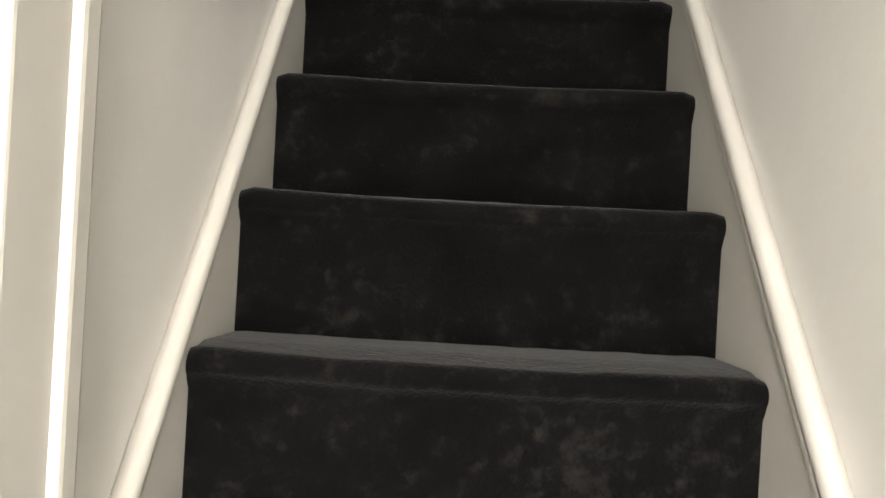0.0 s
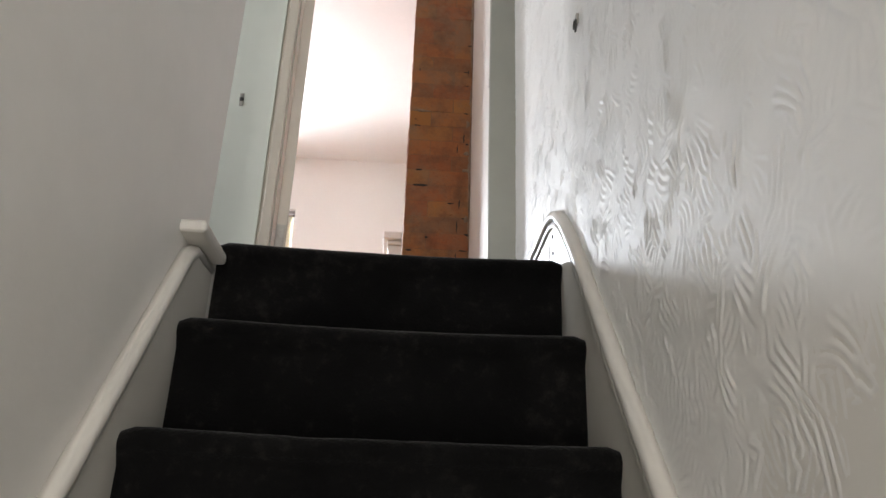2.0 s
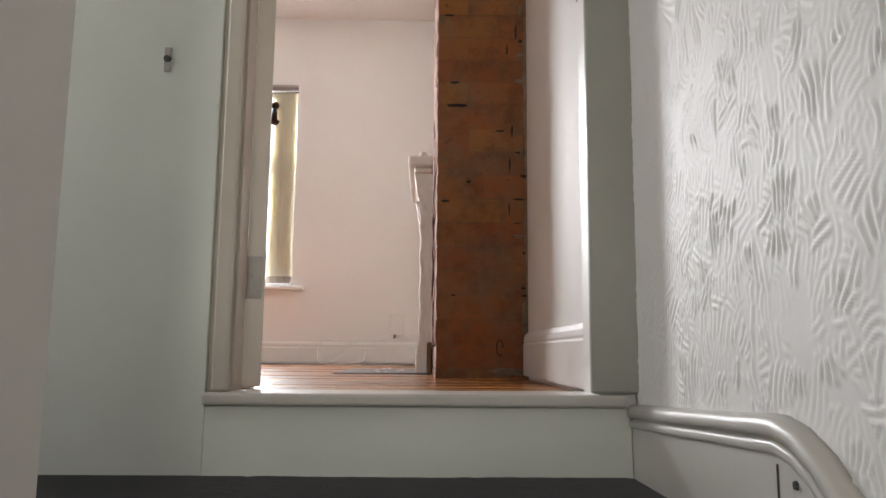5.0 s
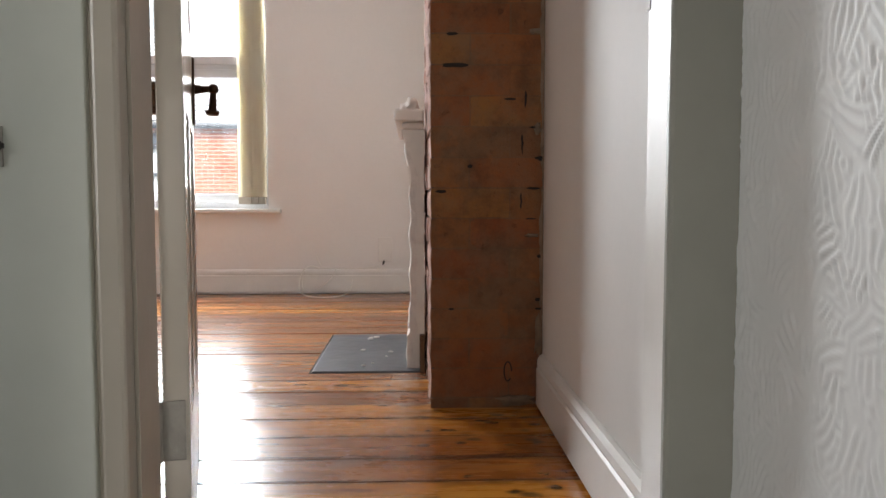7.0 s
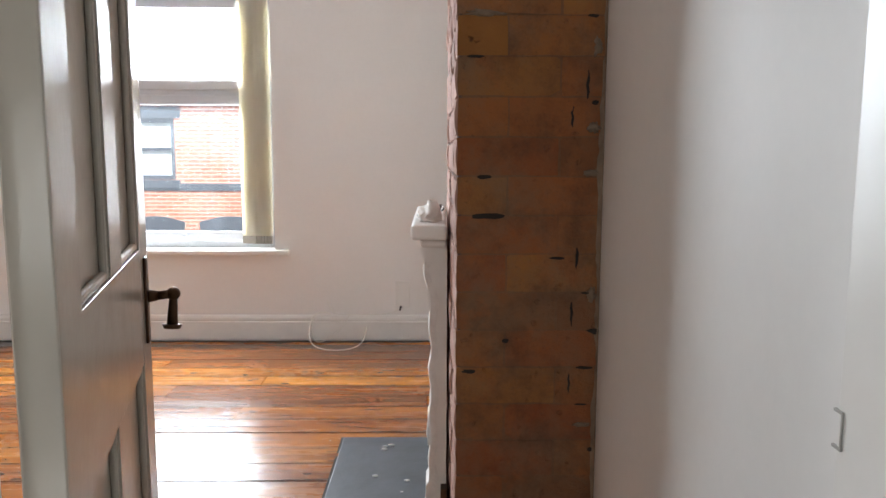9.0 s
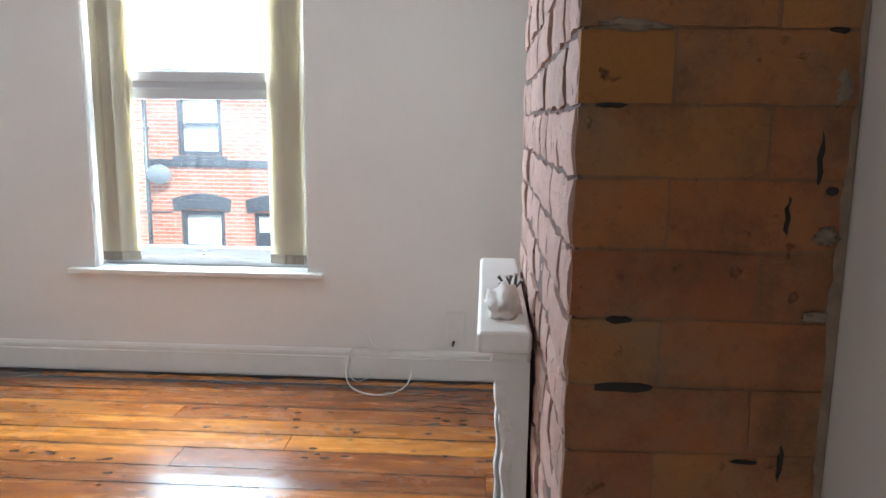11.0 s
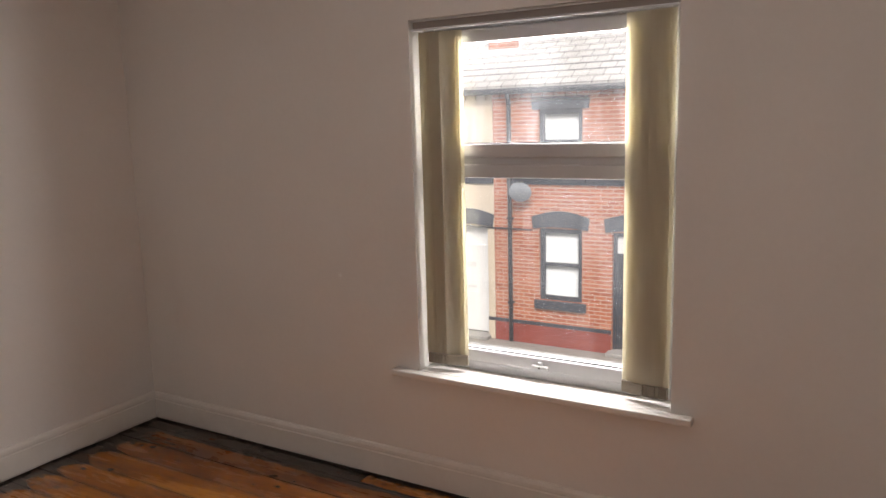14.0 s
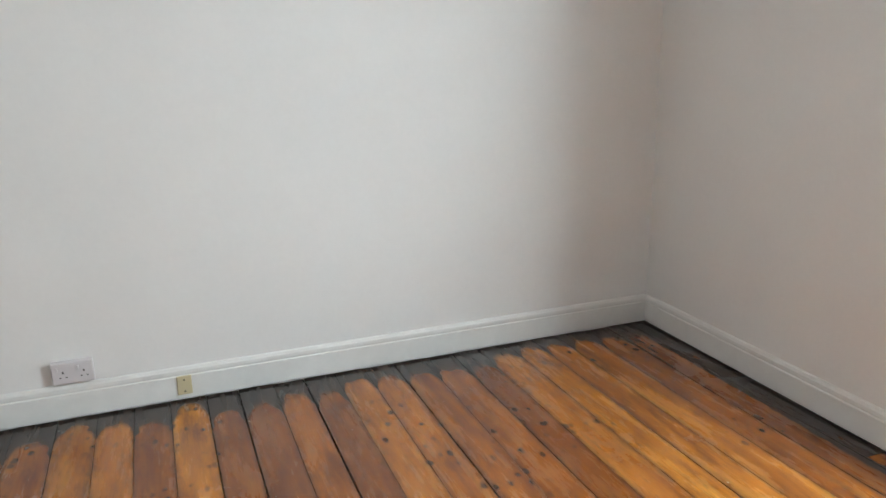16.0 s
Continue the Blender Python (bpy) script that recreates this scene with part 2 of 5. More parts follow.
    nt.links.new(pos, fleck.inputs["Vector"])
    col = mixc(nt, ramp(nt, fleck.outputs["Distance"], [(0.018, (1, 1, 1)), (0.028, (0, 0, 0))]), col, (0.55, 0.52, 0.47))
    nt.links.new(col, b.inputs["Base Color"])
    rg = ramp(nt, mathn(nt, "ADD", mathn(nt, "MULTIPLY", grain, 0.35), worn), [(0.1, (0.24, 0.24, 0.24)), (0.9, (0.55, 0.55, 0.55))])
    nt.links.new(rg, b.inputs["Roughness"])
    b.inputs["Specular IOR Level"].default_value = 0.38
    b.inputs["Coat Weight"].default_value = 0.45
    b.inputs["Coat Roughness"].default_value = 0.20
    bump(nt, b, mathn(nt, "ADD", mathn(nt, "MULTIPLY", grain, 0.5), broad), 0.35, 0.006)
    return m


M_BOARD = board_material()


def brick_material(name, stops, wash, wash_amount, rough, relief, rim, smear=None):
    """One brick each: a tone by its random number, grit, wash and pits."""
    m, nt, b = tree(name)
    oi = nt.nodes.new("ShaderNodeObjectInfo")
    geo = nt.nodes.new("ShaderNodeNewGeometry")
    pos = geo.outputs["Position"]
    c = ramp(nt, oi.outputs["Random"], stops)
    n1 = noise_at(nt, pos, 16, 6, 0.7)
    n2 = noise_at(nt, pos, 90, 5, 0.7)
    c = mixc(nt, mathn(nt, "MULTIPLY", ramp(nt, n1, [(0.4, (0, 0, 0)), (0.68, (1, 1, 1))]), wash_amount), c, wash)
    c = mixc(nt, ramp(nt, n2, [(0.58, (0, 0, 0)), (0.75, (0.7, 0.7, 0.7))]), c, rim)
    pit = ramp(nt, noise_at(nt, pos, 38, 3, 0.5), [(0.27, (1, 1, 1)), (0.34, (0, 0, 0))])
    if smear:
        s1 = ramp(nt, noise_at(nt, pos, 5, 7, 0.72), [(0.42, (0, 0, 0)), (0.62, (1, 1, 1))])
        c = mixc(nt, mathn(nt, "MULTIPLY", s1, 0.7), c, smear)
        s2 = ramp(nt, noise_at(nt, pos, 11, 6, 0.7), [(0.52, (0, 0, 0)), (0.66, (1, 1, 1))])
        c = mixc(nt, mathn(nt, "MULTIPLY", s2, 0.6), c, (0.34, 0.115, 0.036))
        s3 = ramp(nt, noise_at(nt, pos, 8.5, 7, 0.75), [(0.46, (0, 0, 0)), (0.72, (1, 1, 1))])
        c = mixc(nt, mathn(nt, "MULTIPLY", s3, 0.65), c, (0.085, 0.038, 0.022))
    else:
        c = mixc(nt, mathn(nt, "MULTIPLY", pit, 0.8), c, tuple(x * 0.35 for x in rim))
    nt.links.new(c, b.inputs["Base Color"])
    b.inputs["Roughness"].default_value = rough
    bump(nt, b, mathn(nt, "SUBTRACT", mathn(nt, "ADD", mathn(nt, "MULTIPLY", n2, 0.5), n1), pit), relief, 0.008)
    return m


M_PINKBRICK = brick_material("limewashed_pink_brick", [(0, (0.40, 0.235, 0.19)), (0.3, (0.50, 0.31, 0.26)), (0.6, (0.55, 0.345, 0.28)), (0.85, (0.46, 0.29, 0.235)), (1, (0.38, 0.245, 0.20))],
                             (0.58, 0.41, 0.345), 0.45, 0.85, 0.8, (0.24, 0.13, 0.10))
M_BROWNBRICK = brick_material("bare_brown_brick", [(0, (0.30, 0.085, 0.030)), (0.25, (0.34, 0.130, 0.038)), (0.5, (0.20, 0.078, 0.034)), (0.75, (0.36, 0.150, 0.040)), (1, (0.25, 0.062, 0.024))],
                              (0.24, 0.115, 0.055), 0.42, 0.9, 0.9, (0.115, 0.045, 0.022), (0.22, 0.135, 0.082))
M_BROWNMORTAR = brick_material("sooty_brown_mortar", [(0, (0.22, 0.105, 0.050)), (1, (0.22, 0.105, 0.050))], (0.24, 0.125, 0.066), 0.42, 0.95, 0.9, (0.115, 0.045, 0.022), (0.22, 0.135, 0.082))
M_OCHREBRICK = brick_material("bare_ochre_brick", [(0, (0.31, 0.125, 0.030)), (1, (0.33, 0.138, 0.034))], (0.27, 0.105, 0.032), 0.42, 0.9, 0.9, (0.22, 0.090, 0.028))
M_SMEAR = paint("grey_lime_smear", (0.31, 0.22, 0.155), 0.95, 0.5, 60, 20, 0.8)
M_MORTAR = paint("old_lime_mortar", (0.175, 0.105, 0.085), 0.95, 0.35, 70, 14, 1.0)


def facade_brick():
    m, nt, b = tree("red_facade_brick")
    tc = nt.nodes.new("ShaderNodeTexCoord")
    sep = nt.nodes.new("ShaderNodeSeparateXYZ")
    nt.links.new(tc.outputs["Object"], sep.inputs[0])
    com = nt.nodes.new("ShaderNodeCombineXYZ")
    nt.links.new(mathn(nt, "ADD", sep.outputs[0], sep.outputs[1]), com.inputs[0])
    nt.links.new(sep.outputs[2], com.inputs[1])
    br = add(nt, "ShaderNodeTexBrick", Scale=1.0)
    br.inputs["Color1"].default_value = (0.34, 0.085, 0.040, 1)
    br.inputs["Color2"].default_value = (0.47, 0.150, 0.078, 1)
    br.inputs["Mortar"].default_value = (0.50, 0.33, 0.25, 1)
    br.inputs["Mortar Size"].default_value = 0.010
    br.inputs["Brick Width"].default_value = 0.225
    br.inputs["Row Height"].default_value = 0.075
    nt.links.new(com.outputs[0], br.inputs["Vector"])
    n = noise_at(nt, tc.outputs["Object"], 2.2, 6, 0.7)
    c = mixc(nt, mathn(nt, "MULTIPLY", ramp(nt, n, [(0.45, (0, 0, 0)), (0.75, (1, 1, 1))]), 0.35), br.outputs["Color"], (0.55, 0.33, 0.24))
    nt.links.new(c, b.inputs["Base Color"])
    b.inputs["Roughness"].default_value = 0.85
    bump(nt, b, br.outputs["Fac"], -0.5, 0.01)
    return m


M_FACADE = facade_brick()


def slates():
    m, nt, b = tree("roof_slates")
    tc = nt.nodes.new("ShaderNodeTexCoord")
    br = add(nt, "ShaderNodeTexBrick", Scale=1.0)
    br.inputs["Color1"].default_value = (0.42, 0.41, 0.41, 1)
    br.inputs["Color2"].default_value = (0.54, 0.53, 0.52, 1)
    br.inputs["Mortar"].default_value = (0.16, 0.16, 0.165, 1)
    br.inputs["Mortar Size"].default_value = 0.012
    br.inputs["Brick Width"].default_value = 0.30
    br.inputs["Row Height"].default_value = 0.21
    nt.links.new(tc.outputs["Object"], br.inputs["Vector"])
    n = noise_at(nt, tc.outputs["Object"], 1.5, 5, 0.7)
    nt.links.new(mixc(nt, mathn(nt, "MULTIPLY", n, 0.4), br.outputs["Color"], (0.52, 0.50, 0.47)), b.inputs["Base Color"])
    b.inputs["Roughness"].default_value = 0.55
    bump(nt, b, br.outputs["Fac"], -0.6, 0.02)
    return m


M_SLATES = slates()


def glass_material():
    m, nt, b = tree("window_glass")
    b.inputs["Base Color"].default_value = (0.97, 0.985, 0.98, 1)
    b.inputs["Roughness"].default_value = 0.0
    b.inputs["IOR"].default_value = 1.45
    b.inputs["Transmission Weight"].default_value = 1.0
    return m


def glare_film_glass():
    """Thin clear pane: mirror gloss by Fresnel, plus a smeary film painting in window glare."""
    m, nt, b = tree("glare_filmed_window_glass")
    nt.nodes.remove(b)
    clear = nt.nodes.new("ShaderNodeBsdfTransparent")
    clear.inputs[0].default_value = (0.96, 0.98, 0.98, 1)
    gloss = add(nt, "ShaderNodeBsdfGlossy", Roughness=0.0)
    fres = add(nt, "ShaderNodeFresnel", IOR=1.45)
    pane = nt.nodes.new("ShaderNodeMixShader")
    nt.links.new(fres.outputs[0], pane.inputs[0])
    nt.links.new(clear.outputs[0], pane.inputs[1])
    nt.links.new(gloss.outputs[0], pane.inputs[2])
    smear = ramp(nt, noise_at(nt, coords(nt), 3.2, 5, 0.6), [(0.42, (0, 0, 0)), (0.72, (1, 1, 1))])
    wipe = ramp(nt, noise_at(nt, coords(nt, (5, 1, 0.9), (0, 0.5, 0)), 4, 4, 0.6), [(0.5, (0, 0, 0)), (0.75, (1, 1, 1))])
    veil = nt.nodes.new("ShaderNodeBsdfTranslucent")
    veil.inputs[0].default_value = (0.84, 0.90, 0.97, 1)
    # even pale veil in place of glare, thicker over the wiped smears
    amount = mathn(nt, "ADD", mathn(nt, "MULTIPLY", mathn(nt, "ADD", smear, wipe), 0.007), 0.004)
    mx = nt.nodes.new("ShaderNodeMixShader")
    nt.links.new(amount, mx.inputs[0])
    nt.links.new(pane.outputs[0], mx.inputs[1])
    nt.links.new(veil.outputs[0], mx.inputs[2])
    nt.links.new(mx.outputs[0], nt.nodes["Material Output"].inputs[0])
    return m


M_GLASS = glass_material()
M_GLAREGLASS = glare_film_glass()


def louvre_material():
    m, nt, b = tree("cream_blind_fabric")
    v = coords(nt, (60, 60, 1.5))
    n = noise_at(nt, v, 4, 4, 0.6)
    w = noise_at(nt, coords(nt), 150, 3, 0.6)
    c = mixc(nt, n, (0.74, 0.70, 0.57), (0.82, 0.79, 0.68))
    nt.links.new(c, b.inputs["Base Color"])
    b.inputs["Roughness"].default_value = 0.85
    out = nt.nodes["Material Output"]
    tl = nt.nodes.new("ShaderNodeBsdfTranslucent")
    nt.links.new(c, tl.inputs[0])
    mx = nt.nodes.new("ShaderNodeMixShader")
    mx.inputs[0].default_value = 0.5
    nt.links.new(b.outputs[0], mx.inputs[1])
    nt.links.new(tl.outputs[0], mx.inputs[2])
    nt.links.new(mx.outputs[0], out.inputs[0])
    bump(nt, b, w, 0.2, 0.002)
    return m


M_LOUVRE = louvre_material()

# ---- building helpers ----
IDENT = Matrix.Identity(4)


def bm_box(bm, x0, x1, y0, y1, z0, z1, bevel=0.0, seg=2):
    r = bmesh.ops.create_cube(bm, size=1)
    for v in r["verts"]:
        v.co = ((x0 + x1) / 2 + v.co.x * (x1 - x0), (y0 + y1) / 2 + v.co.y * (y1 - y0), (z0 + z1) / 2 + v.co.z * (z1 - z0))
    if bevel:
        es = list({e for v in r["verts"] for e in v.link_edges})
        bmesh.ops.bevel(bm, geom=es, offset=bevel, segments=seg, affect="EDGES", profile=0.5)
    return bm


def boxed(*boxes, bevel=0.0, seg=2):
    bm = bmesh.new()
    for b in boxes:
        bm_box(bm, *b, bevel=bevel, seg=seg)
    return bm


def bm_cyl(bm, a, b, r0, r1=None, seg=16):
    a, b = Vector(a), Vector(b)
    d = b - a
    m = Matrix.Translation((a + b) / 2) @ d.to_track_quat("Z", "Y").to_matrix().to_4x4()
    bmesh.ops.create_cone(bm, cap_ends=True, segments=seg, radius1=r0, radius2=r0 if r1 is None else r1, depth=d.length, matrix=m)
    return bm


def mesh_of(name, bm, material, smooth=False):
    me = bpy.data.meshes.new(name)
    bmesh.ops.recalc_face_normals(bm, faces=bm.faces)
    bm.to_mesh(me)
    bm.free()
    me.materials.append(material)
    if smooth:
        for p in me.polygons:
            p.use_smooth = True
    return me


def whole(name, bm, material, label, category, group="", kind="", smooth=False):
    return tagged(new(name, mesh_of(name, bm, material, smooth)), label, category, group, kind)


def holder(name, where, label, category, group="", kind=""):
    ob = new(name)
    ob.location = where
    ob.empty_display_size = 0.05
    bpy.context.view_layer.update()
    return tagged(ob, label, category, group, kind)


def part(name, bm, material, parent, label="", smooth=False):
    ob = new(name, mesh_of(name, bm, material, smooth))
    ob.parent = parent
    if parent.parent is None:
        ob.matrix_parent_inverse = parent.matrix_basis.inverted()
    return tagged(ob, label)


def sweep(path, profile, closed_ends=True):
    """Sweep a profile (side, up) along points; side is world x, up is across the path in the y-z plane."""
    bm = bmesh.new()
    rings = []
    for i, (x, y, z) in enumerate(path):
        a, b = path[max(0, i - 1)], path[min(len(path) - 1, i + 1)]
        d = Vector((0, b[1] - a[1], b[2] - a[2])).normalized()
        up = Vector((0, -d.z, d.y))
        rings.append([bm.verts.new(Vector((x + s, y, z)) + up * u) for s, u in profile])
    for r0, r1 in zip(rings, rings[1:]):
        for j in range(len(profile)):
            k = (j + 1) % len(profile)
            bm.faces.new((r0[j], r0[k], r1[k], r1[j]))
    if closed_ends:
        bm.faces.new(rings[0])
        bm.faces.new(rings[-1][::-1])
    return bm


def plate_yz(points, x0, x1):
    """A flat board in the y-z plane with the given outline, from x0 to x1."""
    bm = bmesh.new()
    a = [bm.verts.new((x0, y, z)) for y, z in points]
    b = [bm.verts.new((x1, y, z)) for y, z in points]
    bm.faces.new(a)
    bm.faces.new(b[::-1])
    n = len(points)
    for i in range(n):
        bm.faces.new((a[i], a[(i + 1) % n], b[(i + 1) % n], b[i]))
    return bm


def holed(axis, a0, a1, z0, z1, d0, d1, holes):
    """A wall along x (axis 'x') or y, from d0 to d1 thick, with openings (a0, a1, z0, z1) right through it."""
    A = sorted({a0, a1, *(h[i] for h in holes for i in (0, 1))})
    Z = sorted({z0, z1, *(h[i] for h in holes for i in (2, 3))})
    full = lambda i, j: 0 <= i < len(A) - 1 and 0 <= j < len(Z) - 1 and not any(h[0] <= (A[i] + A[i + 1]) / 2 <= h[1] and h[2] <= (Z[j] + Z[j + 1]) / 2 <= h[3] for h in holes)
    bm = bmesh.new()
    seen = {}

    def vert(a, d, z):
        key = (round(a, 4), round(d, 4), round(z, 4))
        if key not in seen:
            seen[key] = bm.verts.new((a, d, z) if axis == "x" else (d, a, z))
        return seen[key]
    for i in range(len(A) - 1):
        for j in range(len(Z) - 1):
            if not full(i, j):
                continue
            p, q, r, s = A[i], A[i + 1], Z[j], Z[j + 1]
            for d in (d0, d1):
                bm.faces.new([vert(p, d, r), vert(q, d, r), vert(q, d, s), vert(p, d, s)])
            for di, dj, e in ((-1, 0, ((p, r), (p, s))), (1, 0, ((q, r), (q, s))), (0, -1, ((p, r), (q, r))), (0, 1, ((p, s), (q, s)))):
                if not full(i + di, j + dj):
                    bm.faces.new([vert(e[0][0], d0, e[0][1]), vert(e[1][0], d0, e[1][1]), vert(e[1][0], d1, e[1][1]), vert(e[0][0], d1, e[0][1])])
    return bm


# ---- plan, in metres; bedroom floor at z = 0 ----
XW, XE, YN, YS0, YS1, ZC = -3.322, 0.57, 6.176, 2.58, 2.69, 2.37
XL, XR = -0.085, 0.615            # stair walls
XC0, XC1 = -0.066, 0.603           # carpet width, between the strings
BX, BY0, BY1 = 0.27, 3.655, 4.86  # chimney breast
WX0, WX1, WZ0, WZ1 = -1.648, -0.638, 0.505, 1.888  # bedroom window opening
DX0, DX1, DZ = -0.115, 0.542, 1.98  # bedroom door opening
GO, RI, NY, NZ = 0.1655, 0.199, 1.908, -0.128       # stairs: going, rise, top nosing
ZH = -2.73                        # hall floor below

# ---- bedroom shell ----
whole("wall_north", holed("x", XW - 0.2, XE + 0.4, -0.3, ZC + 0.2, YN, YN + 0.32, [(WX0, WX1, WZ0, WZ1)]), M_WALL,
      "off-white painted bedroom wall with a deep window opening", "wall", kind="structure")
whole("wall_west", holed("y", YS0, YN, -0.3, ZC + 0.2, XW - 0.2, XW, []), M_WALL, "plain off-white painted bedroom side wall", "wall", kind="structure")
whole("wall_east", holed("y", YS1 + 0.002, YN, -0.02, ZC + 0.2, XE, XE + 0.2, []), M_WALL, "off-white painted party wall beside the chimney breast", "wall", kind="structure")
whole("wall_south", boxed((XW, -0.78, YS0, YS1, -0.3, ZC + 0.2), (-0.78, DX0 - 0.028, YS0 + 0.03, YS1, -0.3, ZC + 0.2), (DX0 - 0.028, DX1 + 0.03, YS0, YS1, DZ + 0.03, ZC + 0.2),
      (DX1 + 0.03, XR + 0.15, YS0 + 0.004, YS1, -0.3, ZC + 0.2)), M_WALL, "painted wall between the stair head and bedroom", "wall", kind="structure")
whole("ceiling", boxed((XW - 0.2, XE + 0.4, YS0 + 0.01, YN + 0.3, ZC, ZC + 0.12)), M_CEIL, "plain white painted bedroom ceiling", "ceiling", kind="structure")


def skirting(name, axis, a0, a1, face, side, label):
    """Skirting board 0.145 high with a rounded, grooved top edge."""
    prof = [(0, 0.012), (0.018, 0.012), (0.018, 0.108), (0.014, 0.113), (0.016, 0.119), (0.015, 0.132), (0.009, 0.143), (0.003, 0.146), (0, 0.146)]
    bm = bmesh.new()
    ends = []
    for a in (a0, a1):
        ends.append([bm.verts.new((a, face + side * d, z) if axis == "x" else (face + side * d, a, z)) for d, z in prof])
    n = len(prof)
    for i in range(n):
        bm.faces.new((ends[0][i], ends[0][(i + 1) % n], ends[1][(i + 1) % n], ends[1][i]))
    bm.faces.new(ends[0])
    bm.faces.new(ends[1][::-1])
    return whole(name, bm, M_TRIM, label, "skirting board", kind="structure")


skirting("baseboard_1", "x", XW + 0.02, XE, YN - 0.0005, -1, "white gloss skirting board under the window")
skirting("baseboard_2", "y", YS1, YN - 0.001, XW + 0.0005, 1, "white gloss skirting board with a grooved top")
skirting("baseboard_3", "y", YS1 + 0.005, BY0 - 0.012, XE - 0.0005, -1, "white painted skirting board beside the bedroom door")

# ---- stairwell shell ----
whole("wall_stair_right", holed("y", -1.5, YS0 + 0.004, ZH - 0.2, ZC + 0.2, XR, XR + 0.15, []), M_STAIRWALL, "off-white painted stair wall", "wall", kind="structure")
whole("wall_stair_left", holed("y", -1.5, NY - 0.006, ZH - 0.2, ZC + 0.2, XL - 0.12, XL, []), M_STAIRWALL, "off-white painted plaster wall along the stairs", "wall", kind="structure")
whole("wall_landing_south", holed("x", -1.9, XL - 0.12, -0.4, ZC + 0.2, NY - 0.13, NY - 0.006, []), M_STAIRWALL, "painted wall of the side landing", "wall", kind="structure")
# unseen wall, its opening added for the landing fill lamp
whole("wall_landing_west", holed("y", NY - 0.13, YS0, -0.4, ZC + 0.2, -2.0, -1.9, [(1.77, 2.29, 0.3, 1.75)]), M_STAIRWALL, "unseen end wall of the side landing with an added opening", "wall", kind="structure")
whole("ceiling_stair", boxed((-2.0, XR + 0.15, -1.5, YS0 + 0.01, ZC, ZC + 0.12)), M_CEIL, "white painted ceiling over the stairs", "ceiling", kind="structure")
# hall end is unseen; both openings are added to go with the fill lamps
whole("wall_hall_south", holed("x", XL - 0.12, XR + 0.15, ZH - 0.2, ZC + 0.2, -1.62, -1.5, [(0.0, 0.52, -1.8, -0.1), (0.0, 0.52, 0.3, 1.2)]), M_STAIRWALL, "unseen wall at the stair foot with two added openings", "wall", kind="structure")
whole("floor_hall", boxed((XL - 0.12, XR + 0.15, -1.5, 0.3, ZH - 0.15, ZH)), M_CARPET, "dark carpeted hall floor", "floor", kind="structure")


def artex():
    """Hand-combed plaster: overlapping fans of comb lines, as relief on the stair wall."""
    step, y0, y1, z0, z1 = 0.0029, 0.70, YS0 + 0.002, -0.95, 1.30
    ny, nz = int((y1 - y0) / step), int((z1 - z0) / step)
    Y = y0 + np.arange(ny + 1) * (y1 - y0) / ny
    Z = z0 + np.arange(nz + 1) * (z1 - z0) / nz
    h = np.zeros((ny + 1, nz + 1))
    rng = np.random.RandomState(7)
    for _ in range(7500):
        cy, cz = rng.uniform(y0, y1), rng.uniform(z0, z1)
        L, W = rng.uniform(0.017, 0.040), rng.uniform(0.012, 0.028)
        turn = math.pi / 2 + rng.normal(0, 0.6)
        pitch = rng.uniform(0.0088, 0.0130)
        amp = rng.uniform(0.0009, 0.0029) * (0.35 if rng.rand() < 0.3 else 1)
        splay, bend, phase = rng.uniform(-0.5, 0.5), rng.normal(0, 7.0), rng.uniform(0, math.pi)
        R = L + W
        i0, i1 = np.searchsorted(Y, [cy - R, cy + R])
        j0, j1 = np.searchsorted(Z, [cz - R, cz + R])
        if i1 - i0 < 3 or j1 - j0 < 3:
            continue
        dy, dz = np.meshgrid(Y[i0:i1] - cy, Z[j0:j1] - cz, indexing="ij")
        along = dy * math.cos(turn) + dz * math.sin(turn)
        across = (-dy * math.sin(turn) + dz * math.cos(turn) + bend * along ** 2) * (1 + splay * along / L)
        ragged = L * (0.8 + 0.2 * np.sin(across / pitch * 2.1 + phase * 5))
        w = np.clip((ragged - np.abs(along)) / (0.3 * L), 0, 1) * np.clip((W - np.abs(across)) / 0.005, 0, 1)
        lines = amp * (np.cos(across / pitch * math.pi + phase) ** 2) ** 1.5
        h[i0:i1, j0:j1] = h[i0:i1, j0:j1] * (1 - w) + lines * w
    # slow waviness of the plaster, and a fade towards the borders
    yy, zz = np.meshgrid(Y, Z, indexing="ij")
    h += 0.0009 * np.sin(yy * 7 + 1.3 * np.sin(zz * 5)) * np.sin(zz * 6 + yy * 2)
    fade = np.clip((yy - y0) / 0.5, 0, 1) * np.clip((zz - z0) / 0.6, 0, 1) * np.clip((z1 - zz) / 0.1, 0, 1)
    rim = np.clip((yy - y0) / 0.7, 0, 1) * np.clip((zz - z0) / 0.7, 0, 1) * np.clip((z1 - zz) / 0.1, 0, 1)
    x = XR + 0.0012 - 0.0040 * rim - h * fade
    co = np.stack([x, yy, zz], -1).reshape(-1, 3)
    idx = np.arange((ny + 1) * (nz + 1)).reshape(ny + 1, nz + 1)
    quads = np.stack([idx[:-1, :-1], idx[:-1, 1:], idx[1:, 1:], idx[1:, :-1]], -1).reshape(-1, 4)
    me = bpy.data.meshes.new("textured_plaster")
    me.vertices.add(len(co))
    me.vertices.foreach_set("co", co.ravel())
    me.loops.add(quads.size)
    me.loops.foreach_set("vertex_index", quads.ravel())
    me.polygons.add(len(quads))
    me.polygons.foreach_set("loop_start", np.arange(0, quads.size, 4))
    me.polygons.foreach_set("use_smooth", np.ones(len(quads), dtype=bool))
    me.update(calc_edges=True)
    me.validate()
